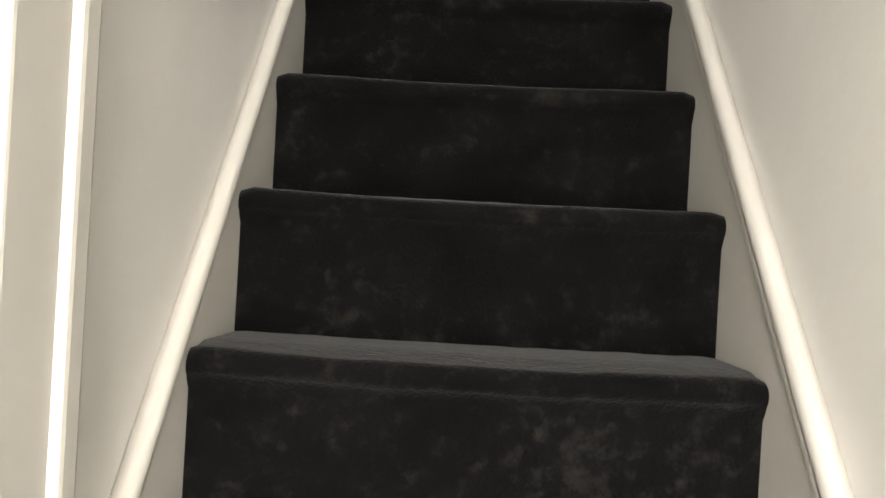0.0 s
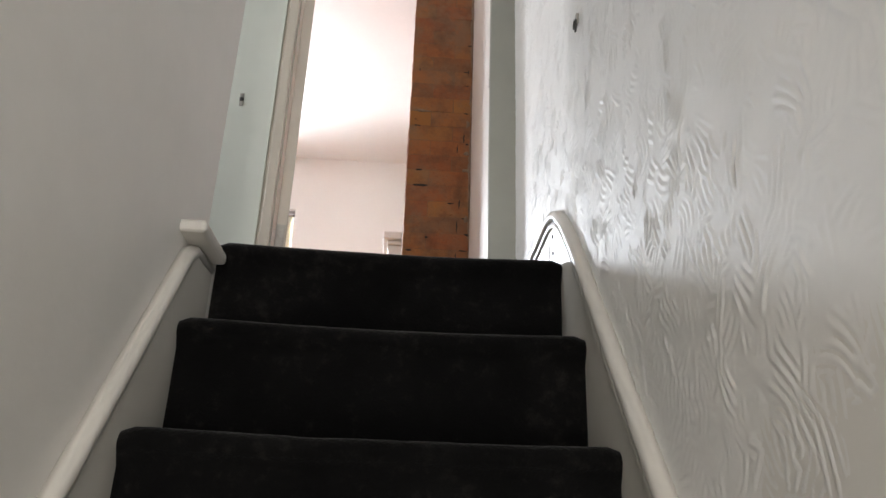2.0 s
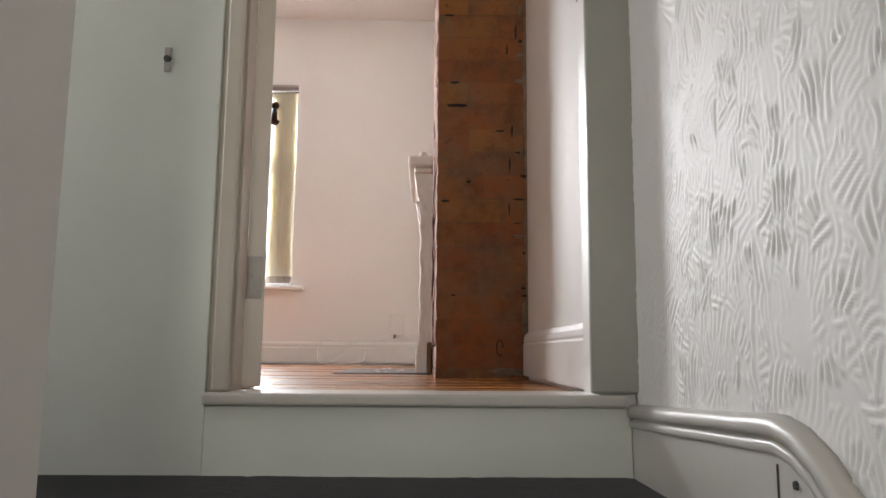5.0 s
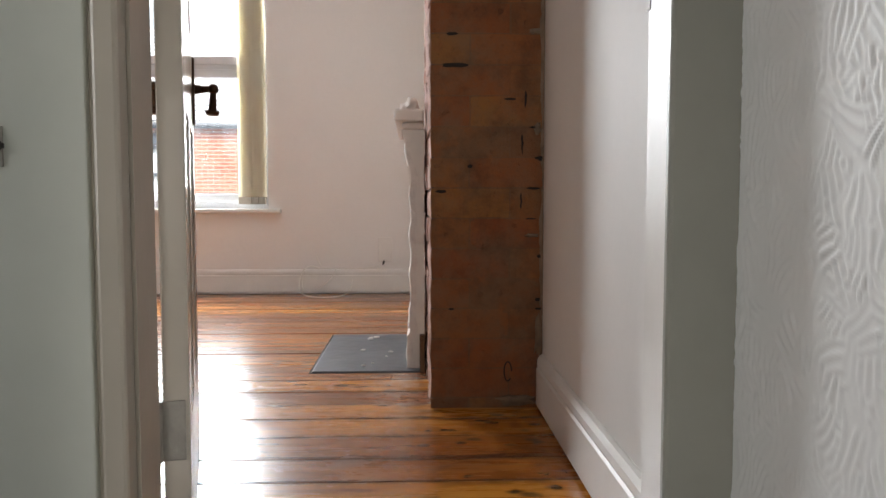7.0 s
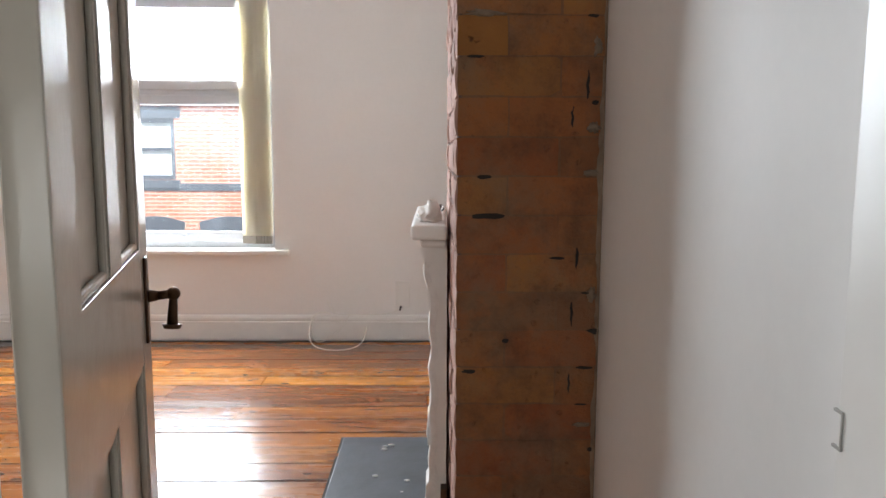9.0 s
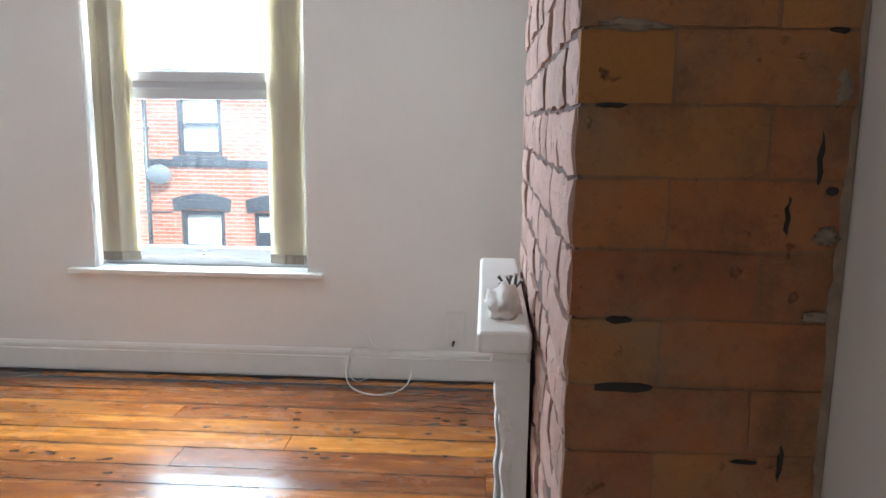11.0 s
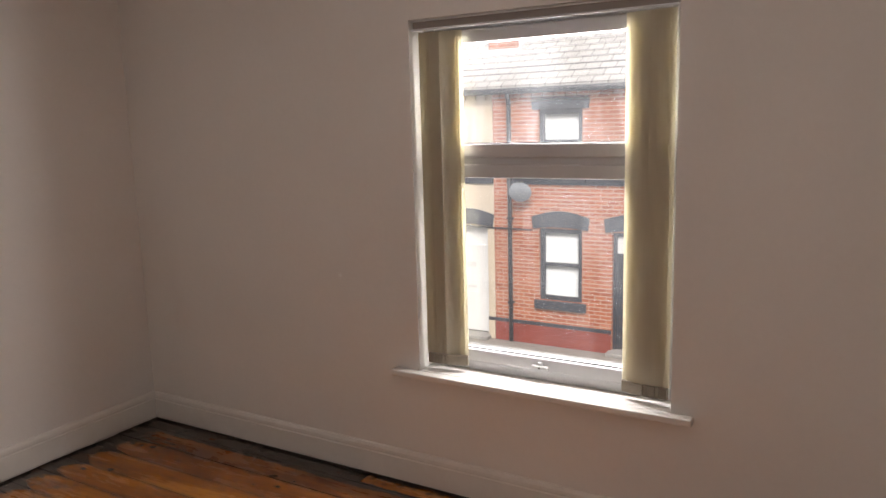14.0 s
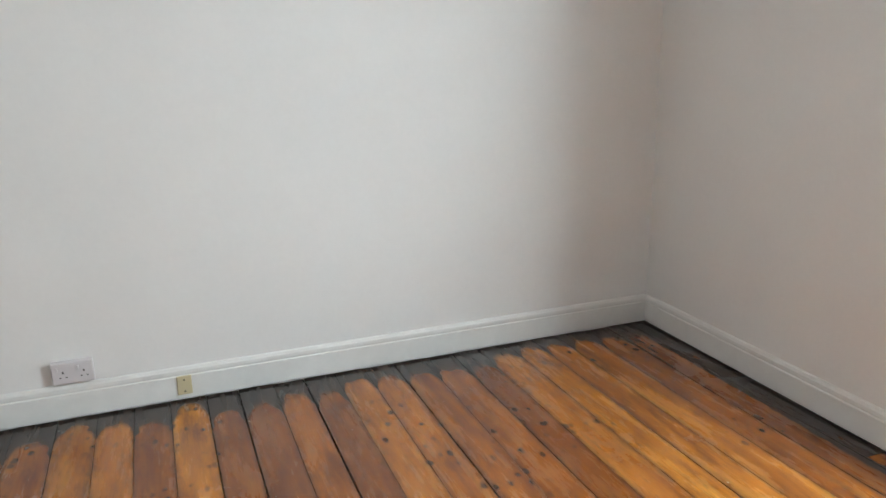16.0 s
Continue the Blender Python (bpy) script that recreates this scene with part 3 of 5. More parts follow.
    me.materials.append(M_ARTEX)
    return tagged(new("wall_plaster_texture", me), "white combed fan-pattern textured plaster on the stair wall", "wall", kind="structure")


artex()

# ---- stairs ----
stairs = tagged(new("staircase", mesh_of("staircase", boxed(*[(XC0 + 0.004, XC1 - 0.004, NY - GO * k + 0.045, NY - GO * k + GO + 0.045, ZH, NZ - RI * k - 0.03) for k in range(13)],
                (XC0 + 0.004, XC1 - 0.004, NY + GO + 0.045, YS0 - 0.03, -0.4, NZ - 0.03)), M_TRIM)), "steep straight wooden staircase under dark carpet", "staircase", kind="structure")
carpet = holder("stair_carpet", (0.27, 1.0, NZ), "charcoal grey plush carpet wrapped over the steep stairs", "carpet")


def step_carpet(k, back):
    y, z = NY - GO * k, NZ - RI * k
    R = 0.017
    prof = [(y + back, z - 0.001), (y + back * 0.6, z), (y + 0.06, z + 0.001), (y + 0.035, z)]
    for a in range(0, 161, 20):
        t = radians(a)
        prof.append((y + R - R * math.sin(t), z - R + R * math.cos(t)))
    prof += [(y + R + 0.002, z - 2 * R - 0.012), (y + R + 0.003, z - RI * 0.6), (y + R + 0.003, z - RI - 0.004)]
    bm = bmesh.new()
    nx = 34
    rows = []
    for i in range(nx + 1):
        u = i / nx
        x = XC0 + (XC1 - XC0) * u
        pinch = max(0.0, 1 - min(u, 1 - u) / 0.035)
        row = []
        for j, (py, pz) in enumerate(prof):
            n = noise.noise(Vector((x * 5.1, py * 4 + k * 3.7, pz * 4)))
            f = noise.noise(Vector((x * 38, py * 38, pz * 38)))
            lip = 1.0 if 3 <= j <= 13 else 0.4
            sag = -0.005 * math.sin(math.pi * u) * lip + 0.003 * n * lip
            row.append(bm.verts.new((x, py + 0.004 * n + 0.0016 * f + 0.006 * pinch ** 2 * (lip if j < 12 else 0), pz + sag + 0.0012 * f - 0.006 * pinch ** 2 * lip)))
        rows.append(row)
    for r0, r1 in zip(rows, rows[1:]):
        for j in range(len(prof) - 1):
            bm.faces.new((r0[j], r1[j], r1[j + 1], r0[j + 1]))
    part("carpet_step", bm, M_CARPET, carpet, smooth=True)


for k in range(13):
    step_carpet(k, YS0 - NY - 0.001 if k == 0 else GO + 0.02)
whole("landing_carpet", boxed((-1.9, XC0 + 0.002, NY - 0.004, YS0 - 0.001, NZ - 0.03, NZ - 0.002), bevel=0.004), M_CARPET, "charcoal carpet on the narrow landing floor", "carpet")
whole("floor_landing", boxed((-2.0, XC0, NY - 0.004, YS0, NZ - 0.2, NZ - 0.03)), M_TRIM, "boarded landing under the carpet", "floor", kind="structure")

# strings with their rounded caps
TOP_R = [(y, -0.642 + 1.205 * (y - 1.409)) for y in (-1.2, 0.2, 0.9, 1.3, 1.6, 1.72)] + [
    (1.78, -0.192), (1.83, -0.134), (1.875, -0.086), (1.91, -0.053), (1.95, -0.024), (1.99, -0.006), (2.03, 0.002), (2.065, 0.001), (2.11, -0.002), (2.2, -0.006), (2.35, -0.014), (2.576, -0.024)]
TOP_L = [(y, -1.017 + 1.285 * (y - 1.153)) for y in (-1.2, 0.2, 0.9, 1.4, 1.70, 1.772)] + [(1.80, -0.203), (1.9015, -0.198)]
CAP = [(-0.002, -0.004), (-0.004, 0.003), (-0.003, 0.010), (0.001, 0.015), (0.008, 0.0175), (0.0185, 0.018), (0.0185, -0.004)]


def stair_string(name, top, x0, x1, cap_side, drop, label):
    ob = holder(name, ((x0 + x1) / 2, 1.0, top[0][1]), label, "stair string")
    low = [(y, min(z, -0.02) - drop) for y, z in top]
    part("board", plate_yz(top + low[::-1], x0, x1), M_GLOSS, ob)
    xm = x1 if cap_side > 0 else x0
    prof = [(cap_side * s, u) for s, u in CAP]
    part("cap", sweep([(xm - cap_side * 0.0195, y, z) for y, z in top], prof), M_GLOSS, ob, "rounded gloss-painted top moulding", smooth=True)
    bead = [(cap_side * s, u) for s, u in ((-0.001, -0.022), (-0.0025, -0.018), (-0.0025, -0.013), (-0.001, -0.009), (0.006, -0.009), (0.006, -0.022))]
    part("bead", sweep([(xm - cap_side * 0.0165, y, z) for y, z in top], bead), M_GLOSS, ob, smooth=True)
    return ob


string_r = stair_string("stair_string", TOP_R, XC1 - 0.002, XR - 0.0005, 1, 0.42, "cream gloss stair string swept up over the landing")
string_l = stair_string("stair_string", TOP_L, XL + 0.0005, XC0 + 0.002, -1, 0.42, "cream gloss stair string along the plain wall")
part("joint", boxed((XC1 - 0.0032, XC1 - 0.0015, 2.032, 2.0345, -0.15, -0.03)), M_VOID, string_r, "dark joint between two boards")
for z in (-0.045, -0.083):
    bm = bmesh.new()
    bm_cyl(bm, (XC1 - 0.0045, 1.995, z), (XC1 - 0.001, 1.995, z), 0.0042, 0.005, 10)
    part("screw", bm, M_DARK, string_r, "dark screw head")
stub = whole("string_return", boxed((-0.115, -0.041, 1.738, 1.904, -0.183, -0.160), bevel=0.008, seg=3), M_GLOSS, "chipped white painted block capping the stair string", "trim", smooth=False)

# door frame, threshold and boarded panel at the stair head
door_frame = holder("door_1", (0.21, YS0, 0.0), "off-white painted bedroom door frame with raised threshold", "door frame", kind="structure")
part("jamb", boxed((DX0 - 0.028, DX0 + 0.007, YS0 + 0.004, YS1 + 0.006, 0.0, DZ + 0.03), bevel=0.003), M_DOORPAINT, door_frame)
part("jamb", boxed((DX1, DX1 + 0.03, YS0 - 0.004, YS1 + 0.006, 0.0, DZ + 0.03), bevel=0.003), M_TRIM, door_frame)
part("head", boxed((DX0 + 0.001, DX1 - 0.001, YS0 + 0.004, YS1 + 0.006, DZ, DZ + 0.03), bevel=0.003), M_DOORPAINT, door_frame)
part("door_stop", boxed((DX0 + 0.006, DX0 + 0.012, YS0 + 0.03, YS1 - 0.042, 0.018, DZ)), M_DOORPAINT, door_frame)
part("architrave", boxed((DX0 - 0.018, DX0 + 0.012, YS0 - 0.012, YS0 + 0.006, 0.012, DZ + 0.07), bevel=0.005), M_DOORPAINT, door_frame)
part("architrave", boxed((DX1 - 0.013, XR + 0.001, YS0 - 0.016, YS0 + 0.002, 0.012, DZ + 0.07), bevel=0.005), M_CASING_SHADED, door_frame)
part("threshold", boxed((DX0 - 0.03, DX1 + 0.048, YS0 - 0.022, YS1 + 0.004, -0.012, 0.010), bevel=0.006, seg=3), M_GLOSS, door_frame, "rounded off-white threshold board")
part("riser_board", boxed((DX0 - 0.026, XC1 - 0.003, YS0 - 0.008, YS0 + 0.02, NZ - 0.01, -0.013), bevel=0.002), M_PANEL, door_frame, "pale riser board below the threshold")
part("strike_plate", boxed((DX1 - 0.0015, DX1 + 0.001, YS1 - 0.004, YS1 + 0.009, 0.800, 0.8025), (DX1 - 0.0015, DX1 + 0.001, YS1 - 0.004, YS1 + 0.009, 0.829, 0.8315), (DX1 - 0.0015, DX1 + 0.001, YS1 - 0.004, YS1 - 0.002, 0.8025, 0.829), bevel=0.0003), M_STEEL, door_frame, "worn metal strike plate")

panel = whole("panel_stair_head", boxed((-0.78, DX0 - 0.0275, YS0 - 0.004, YS0 + 0.03, NZ - 0.02, ZC + 0.1), bevel=0.002), M_PANEL, "pale green-white painted boarding beside the bedroom door", "wall panel", kind="structure")
bolt = holder("broken_bolt_fixing", (-0.242, YS0 - 0.004, 0.61), "small broken dark metal fixing on the boarding", "fixing")
bm = bmesh.new()
bm_cyl(bm, (-0.242, YS0 - 0.010, 0.612), (-0.242, YS0 - 0.003, 0.612), 0.006, 0.0075, 10)
part("stub", bm, M_DARK, bolt)
part("plate", boxed((-0.248, -0.236, YS0 - 0.0065, YS0 - 0.0035, 0.588, 0.634), bevel=0.001), M_STEEL, bolt)
hook = holder("wall_hook", (XR, 1.757, 0.315), "small dark metal hook screwed to the textured wall", "hook")
bm = bmesh.new()
for a in range(0, 270, 30):
    t, u = radians(a), radians(a + 30)
    bm_cyl(bm, (XR - 0.010, 1.757 + 0.010 * math.cos(t), 0.310 + 0.014 * math.sin(t)), (XR - 0.010, 1.757 + 0.010 * math.cos(u), 0.310 + 0.014 * math.sin(u)), 0.0022, seg=8)
part("loop", bm, M_DARK, hook)
part("back_plate", boxed((XR - 0.008, XR - 0.0005, 1.751, 1.763, 0.316, 0.338), bevel=0.001), M_STEEL, hook)

# trim at the foot of the stairs
foot = holder("stair_foot_frame", (XL, 0.63, -1.8), "cream painted moulded frame beside the stair foot", "door frame", kind="structure")
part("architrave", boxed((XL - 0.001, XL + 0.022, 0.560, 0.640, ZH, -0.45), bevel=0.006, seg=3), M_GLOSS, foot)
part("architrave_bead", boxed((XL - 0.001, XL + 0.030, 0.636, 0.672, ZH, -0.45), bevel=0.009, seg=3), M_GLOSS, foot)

# ---- bedroom door, standing open into the room ----
HINGE = Vector((-0.120, 2.742, 0.0))
TURN = math.degrees(math.atan2(0.965, -0.262))
door = holder("bedroom_door", HINGE, "worn off-white four-panel wooden door standing open", "door")
DW, DT, DH = 0.685, 0.036, 1.955
PLACE = Matrix.Translation(HINGE) @ Matrix.Rotation(radians(TURN), 4, "Z")


def leaf_part(name, bm, mat, parent=None, label="", smooth=False):
    bm.transform(PLACE)
    return part(name, bm, mat, parent or door, label, smooth)


# leaf space: u along the leaf from the hinge, v towards the stair side (negative), w up
ST, MU = 0.105, 0.095
cols = [(ST, (DW - MU) / 2), ((DW + MU) / 2, DW - ST)]
rows_ = [(0.215, 0.690), (0.875, 1.84)]
bz = 0.012
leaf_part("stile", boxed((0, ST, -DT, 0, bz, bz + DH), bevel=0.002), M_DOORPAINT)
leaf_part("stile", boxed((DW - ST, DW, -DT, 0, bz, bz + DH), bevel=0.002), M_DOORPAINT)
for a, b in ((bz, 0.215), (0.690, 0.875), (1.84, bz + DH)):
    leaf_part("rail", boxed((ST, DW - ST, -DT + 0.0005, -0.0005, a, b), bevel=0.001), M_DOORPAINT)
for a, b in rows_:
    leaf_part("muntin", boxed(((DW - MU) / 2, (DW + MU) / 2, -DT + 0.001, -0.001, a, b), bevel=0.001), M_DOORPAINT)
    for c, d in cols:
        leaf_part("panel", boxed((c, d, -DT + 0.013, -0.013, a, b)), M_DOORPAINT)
        for s in (-1, 1):
            y0, y1 = (-DT + 0.003, -DT + 0.013) if s < 0 else (-0.013, -0.003)
            g = 0.012
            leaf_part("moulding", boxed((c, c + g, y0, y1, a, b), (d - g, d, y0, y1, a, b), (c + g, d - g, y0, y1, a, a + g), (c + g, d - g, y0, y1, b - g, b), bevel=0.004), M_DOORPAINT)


def handle(side):
    y = -DT if side < 0 else 0.0
    s = side
    plate = leaf_part("handle_plate", boxed((DW - 0.072, DW - 0.042, min(y, y + s * 0.005), max(y, y + s * 0.005), 0.715, 0.858), bevel=0.002, seg=2), M_BRONZE, None, "aged bronze back plate")
    bm = bmesh.new()
    bm_cyl(bm, (DW - 0.057, y, 0.792), (DW - 0.057, y + s * 0.020, 0.792), 0.012, 0.008)
    bm_cyl(bm, (DW - 0.057, y + s * 0.018, 0.792), (DW - 0.057, y + s * 0.042, 0.794), 0.0075, 0.0075)
    bmesh.ops.create_uvsphere(bm, u_segments=14, v_segments=10, radius=0.0115, matrix=Matrix.Translation((DW - 0.057, y + s * 0.044, 0.794)))
    bm_cyl(bm, (DW - 0.057, y + s * 0.044, 0.790), (DW - 0.066, y + s * 0.041, 0.744), 0.0065, 0.009)
    bm_cyl(bm, (DW - 0.066, y + s * 0.041, 0.744), (DW - 0.067, y + s * 0.0405, 0.737), 0.0165, 0.013)
    leaf_part("lever", bm, M_BRONZE, plate, "aged bronze lever handle", True)


handle(-1)
handle(1)
for z in (0.185, 1.66):
    h = leaf_part("hinge", boxed((-0.0035, 0.0, -DT + 0.006, 0.004, z, z + 0.085), bevel=0.001), M_STEEL, None, "painted butt hinge")
    bm = bmesh.new()
    bm_cyl(bm, (-0.004, 0.006, z), (-0.004, 0.006, z + 0.085), 0.0055, seg=12)
    leaf_part("hinge_pin", bm, M_STEEL, h)

# ---- window, sill and blinds ----
FY = YN + 0.108
win = holder("window_1", ((WX0 + WX1) / 2, FY, WZ0), "white plastic double-glazed window with a top opening light", "window", kind="structure")
f = 0.05
part("frame", boxed((WX0, WX0 + f, FY, FY + 0.065, WZ0, WZ1), (WX1 - f, WX1, FY, FY + 0.065, WZ0, WZ1), (WX0 + f, WX1 - f, FY, FY + 0.065, WZ0, WZ0 + 0.045), (WX0 + f, WX1 - f, FY, FY + 0.065, WZ1 - 0.045, WZ1), bevel=0.004), M_UPVC, win)
part("transom", boxed((WX0 + f, WX1 - f, FY - 0.002, FY + 0.063, 1.335, 1.372), bevel=0.004), M_UPVC, win)


def light(z0, z1, r):
    x0, x1 = WX0 + f - 0.006, WX1 - f + 0.006
    s = part("sash", boxed((x0, x0 + r, FY - 0.014, FY + 0.04, z0, z1), (x1 - r, x1, FY - 0.014, FY + 0.04, z0, z1), (x0 + r, x1 - r, FY - 0.014, FY + 0.04, z0, z0 + r), (x0 + r, x1 - r, FY - 0.014, FY + 0.04, z1 - r, z1), bevel=0.005), M_UPVC, win)
    p = part("pane", boxed((x0 + r - 0.005, x1 - r + 0.005, FY + 0.010, FY + 0.016, z0 + r - 0.005, z1 - r + 0.005)), M_GLAREGLASS, s)
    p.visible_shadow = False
    g = part("gasket", boxed((x0 + r - 0.002, x1 - r + 0.002, FY + 0.004, FY + 0.009, z0 + r - 0.003, z0 + r + 0.004)), M_DARK, s)
    return s


lower = light(WZ0 + 0.04, 1.340, 0.052)
upper = light(1.366, WZ1 - 0.04, 0.052)
part("window_handle", boxed((-1.19, -1.12, FY - 0.030, FY - 0.014, WZ0 + 0.052, WZ0 + 0.066), (-1.165, -1.145, FY - 0.024, FY - 0.013, WZ0 + 0.046, WZ0 + 0.080), bevel=0.004), M_UPVC, lower, "white lever window handle")
part("keyhole", boxed((-1.1585, -1.1515, FY - 0.0315, FY - 0.0295, WZ0 + 0.055, WZ0 + 0.062)), M_DARK, lower)
whole("window_sill", boxed((WX0 - 0.115, WX1 + 0.078, YN - 0.045, YN - 0.001, WZ0 - 0.024, WZ0 + 0.002), (WX0 + 0.001, WX1 - 0.001, YN - 0.003, FY + 0.001, WZ0 - 0.024, WZ0 + 0.002), bevel=0.006, seg=3), M_TRIM, "white painted timber window board with rounded nosing", "window sill", kind="structure")
whole("window_sill_outside", boxed((WX0 - 0.1, WX1 + 0.1, FY + 0.066, YN + 0.40, WZ0 - 0.10, WZ0 + 0.02), bevel=0.01), M_KERB, "stone sill outside the window", "window sill", kind="structure")

blind = holder("vertical_blind", ((WX0 + WX1) / 2, YN + 0.045, WZ1), "cream vertical louvre blind drawn open to both sides", "blind")
part("headrail", boxed((WX0 + 0.006, WX1 - 0.006, YN + 0.02, YN + 0.065, WZ1 - 0.036, WZ1 - 0.004), bevel=0.004), M_RAIL, blind, "dark grey metal headrail")
part("headrail_edge", boxed((WX0 + 0.003, WX1 - 0.003, YN + 0.012, YN + 0.019, WZ1 - 0.042, WZ1 - 0.034), (WX0 + 0.003, WX1 - 0.003, YN + 0.012, YN + 0.019, WZ1 - 0.009, WZ1 - 0.001), bevel=0.002), M_UPVC, blind)


def louvre(x, turn, seed):
    bm = bmesh.new()
    z0, z1, w = 0.575, WZ1 - 0.045, 0.089
    n = 10
    a = []
    for i in range(n + 1):
        u = (i / n - 0.5) * w
        bow = 0.006 * (1 - (2 * i / n - 1) ** 2)
        a.append((u, bow))
    m = Matrix.Translation((x, YN + 0.052, 0)) @ Matrix.Rotation(radians(turn), 4, "Z")
    g = []
    for z in (z0, z0 + 0.4, z1 - 0.3, z1):
        k = 0.003 * noise.noise(Vector((seed * 3.1, z * 2, 0)))
        g.append([bm.verts.new(m @ Vector((u, b + k, z))) for u, b in a])
        g.append([bm.verts.new(m @ Vector((u, b + k + 0.0007, z))) for u, b in a])
    fr, bk = g[0::2], g[1::2]
    for s in (fr, bk):
        for r0, r1 in zip(s, s[1:]):
            for i in range(n):
                bm.faces.new((r0[i], r0[i + 1], r1[i + 1], r1[i]))
    lv = part("louvre", bm, M_LOUVRE, blind, smooth=True)
    bw = boxed((-w / 2 + 0.002, w / 2 - 0.002, -0.004, 0.010, 0.534, 0.577), bevel=0.003)
    bw.transform(m)
    part("weight", bw, M_WEIGHT, lv, "brown-grey weighted louvre hem")


for i in range(7):
    louvre(WX0 + 0.062 + 0.0150 * i, 17 + 3 * math.sin(i * 2.3), i)
for i in range(7):
    louvre(WX1 - 0.146 + 0.0145 * i, 163 + 3 * math.sin(i * 1.7), i + 20)
bm = bmesh.new()
for i in range(14):
    bmesh.ops.create_uvsphere(bm, u_segments=6, v_segments=4, radius=0.0022, matrix=Matrix.Translation((WX1 - 0.15 + 0.009 * i, YN + 0.008, WZ1 - 0.046 - 0.002 * math.sin(i / 13 * math.pi))))
part("bead_chain", bm, M_UPVC, blind, "white beaded chain")

# ---- fireplace, hearth and what lies on it ----
fire = holder("fireplace_surround", (0.23, 4.44, 0.0), "white painted stone bedroom fireplace surround on brick", "fireplace")
SZ = 0.842
part("shelf", boxed((0.166, BX - 0.008, 4.075, 4.805, SZ - 0.040, SZ), bevel=0.009, seg=3), M_STONE, fire, "chipped white stone mantelshelf")
part("shelf_moulding", boxed((0.190, BX - 0.008, 4.10, 4.78, SZ - 0.062, SZ - 0.041), bevel=0.007, seg=2), M_STONE, fire)


def jamb_leg(y0, y1):
    prof = [(0.262, 0.0), (0.205, 0.0), (0.205, 0.11), (0.214, 0.125), (0.219, 0.30), (0.219, 0.55), (0.216, 0.60), (0.208, 0.66), (0.212, 0.69), (0.200, 0.73), (0.190, SZ - 0.063), (0.262, SZ - 0.063)]
    bm = bmesh.new()
    a = [bm.verts.new((x, y0, z)) for x, z in prof]
    b = [bm.verts.new((x, y1, z)) for x, z in prof]
    bm.faces.new(a)
    bm.faces.new(b[::-1])
    for i in range(len(prof)):
        j = (i + 1) % len(prof)
        bm.faces.new((a[i], a[j], b[j], b[i]))
    leg = part("leg", bm, M_STONE, fire)
    # ragged plaster along the front edge
    bm = bmesh.new()
    rows = []
    rnd = random.Random(int(y0 * 100))
    for i in range(40):
        z = 0.02 + i * 0.0185
        w = 0.006 + 0.006 * rnd.random()
        xf = 0.2185 - 0.004 * math.sin(i * 0.9) - 0.002 * rnd.random() - (0.010 if i < 6 else 0) - (max(0, i - 33) * 0.003)
        rows.append([bm.verts.new(p) for p in ((xf, y0 - 0.003, z), (xf - 0.003, y0 + 0.012 + w, z), (xf + 0.004, y0 + 0.014 + w, z), (xf + 0.010 + w, y0 - 0.002, z))])
    for r0, r1 in zip(rows, rows[1:]):
        for j in range(4):
            k = (j + 1) % 4
            bm.faces.new((r0[j], r0[k], r1[k], r1[j]))
    part("plaster_edge", bm, M_PLASTER, leg, "ragged white plaster edge")


jamb_leg(4.115, 4.215)
jamb_leg(4.665, 4.765)
part("frieze", boxed((0.216, BX - 0.008, 4.2155, 4.6645, 0.62, SZ - 0.0625), bevel=0.003), M_STONE, fire)
part("back_panel", boxed((0.236, BX - 0.008, 4.2155, 4.6645, 0.008, 0.619), bevel=0.002), M_DARK, fire, "dark iron grate panel")
hearth = whole("hearth_slab", boxed((-0.100, 0.262, 4.075, 4.745, -0.02, 0.006), bevel=0.003), M_HEARTH, "dusty dark slate hearth slab set in the boards", "hearth")
whole("hearth_gap", boxed((-0.109, 0.262, 4.066, 4.754, -0.02, 0.0012)), M_VOID, "dark open gap round the hearth slab", "gap", kind="structure")
# dark block put where a narrow shaded gap runs between leg and brick
part("base_block", boxed((0.246, 0.264, 4.070, 4.112, 0.0, 0.120), bevel=0.003), M_BRONZE, fire, "small dark block standing in for the shaded gap")
bm = bmesh.new()
rnd = random.Random(4)
for i in range(10):
    c = (0.05 + 0.03 * rnd.random(), 4.62 + 0.05 * rnd.random(), 0.009) if i < 5 else (0.23 - 0.22 * rnd.random() ** 2, 4.12 + 0.35 * rnd.random(), 0.008)
    bmesh.ops.create_icosphere(bm, subdivisions=1, radius=(0.005 if i < 5 else 0.0025) + 0.005 * rnd.random(), matrix=Matrix.Translation(c) @ Matrix.Diagonal((1.6, 1, 0.55, 1)))
whole("plaster_crumbs", bm, M_PLASTER, "small white plaster crumbs on the hearth", "debris", kind="stuff")

# crumpled cloth
bm = bmesh.new()
bmesh.ops.create_icosphere(bm, subdivisions=4, radius=1.0)
for v in bm.verts:
    d = v.co.copy()
    n = noise.noise(d * 1.7 + Vector((3, 1, 0))) * 0.35 + abs(noise.noise(d * 4.1)) * 0.28
    r = 0.75 + n
    low = 0.006 if d.z < 0 else 1
    ridge = 1 + 0.5 * max(0, d.z) * math.cos(d.y * 2)
    v.co = Vector((0.216 + d.x * r * 0.040 - 0.016 * d.y * d.y, 4.235 + d.y * r * 0.080 - 0.35 * (d.x * r * 0.040), SZ + max(0.0005, d.z * r * 0.042 * ridge * (1 - 0.45 * abs(d.y)) + 0.004)))
whole("crumpled_cloth", bm, M_CLOTH, "crumpled white rag lying on the mantelshelf", "cloth", smooth=True)


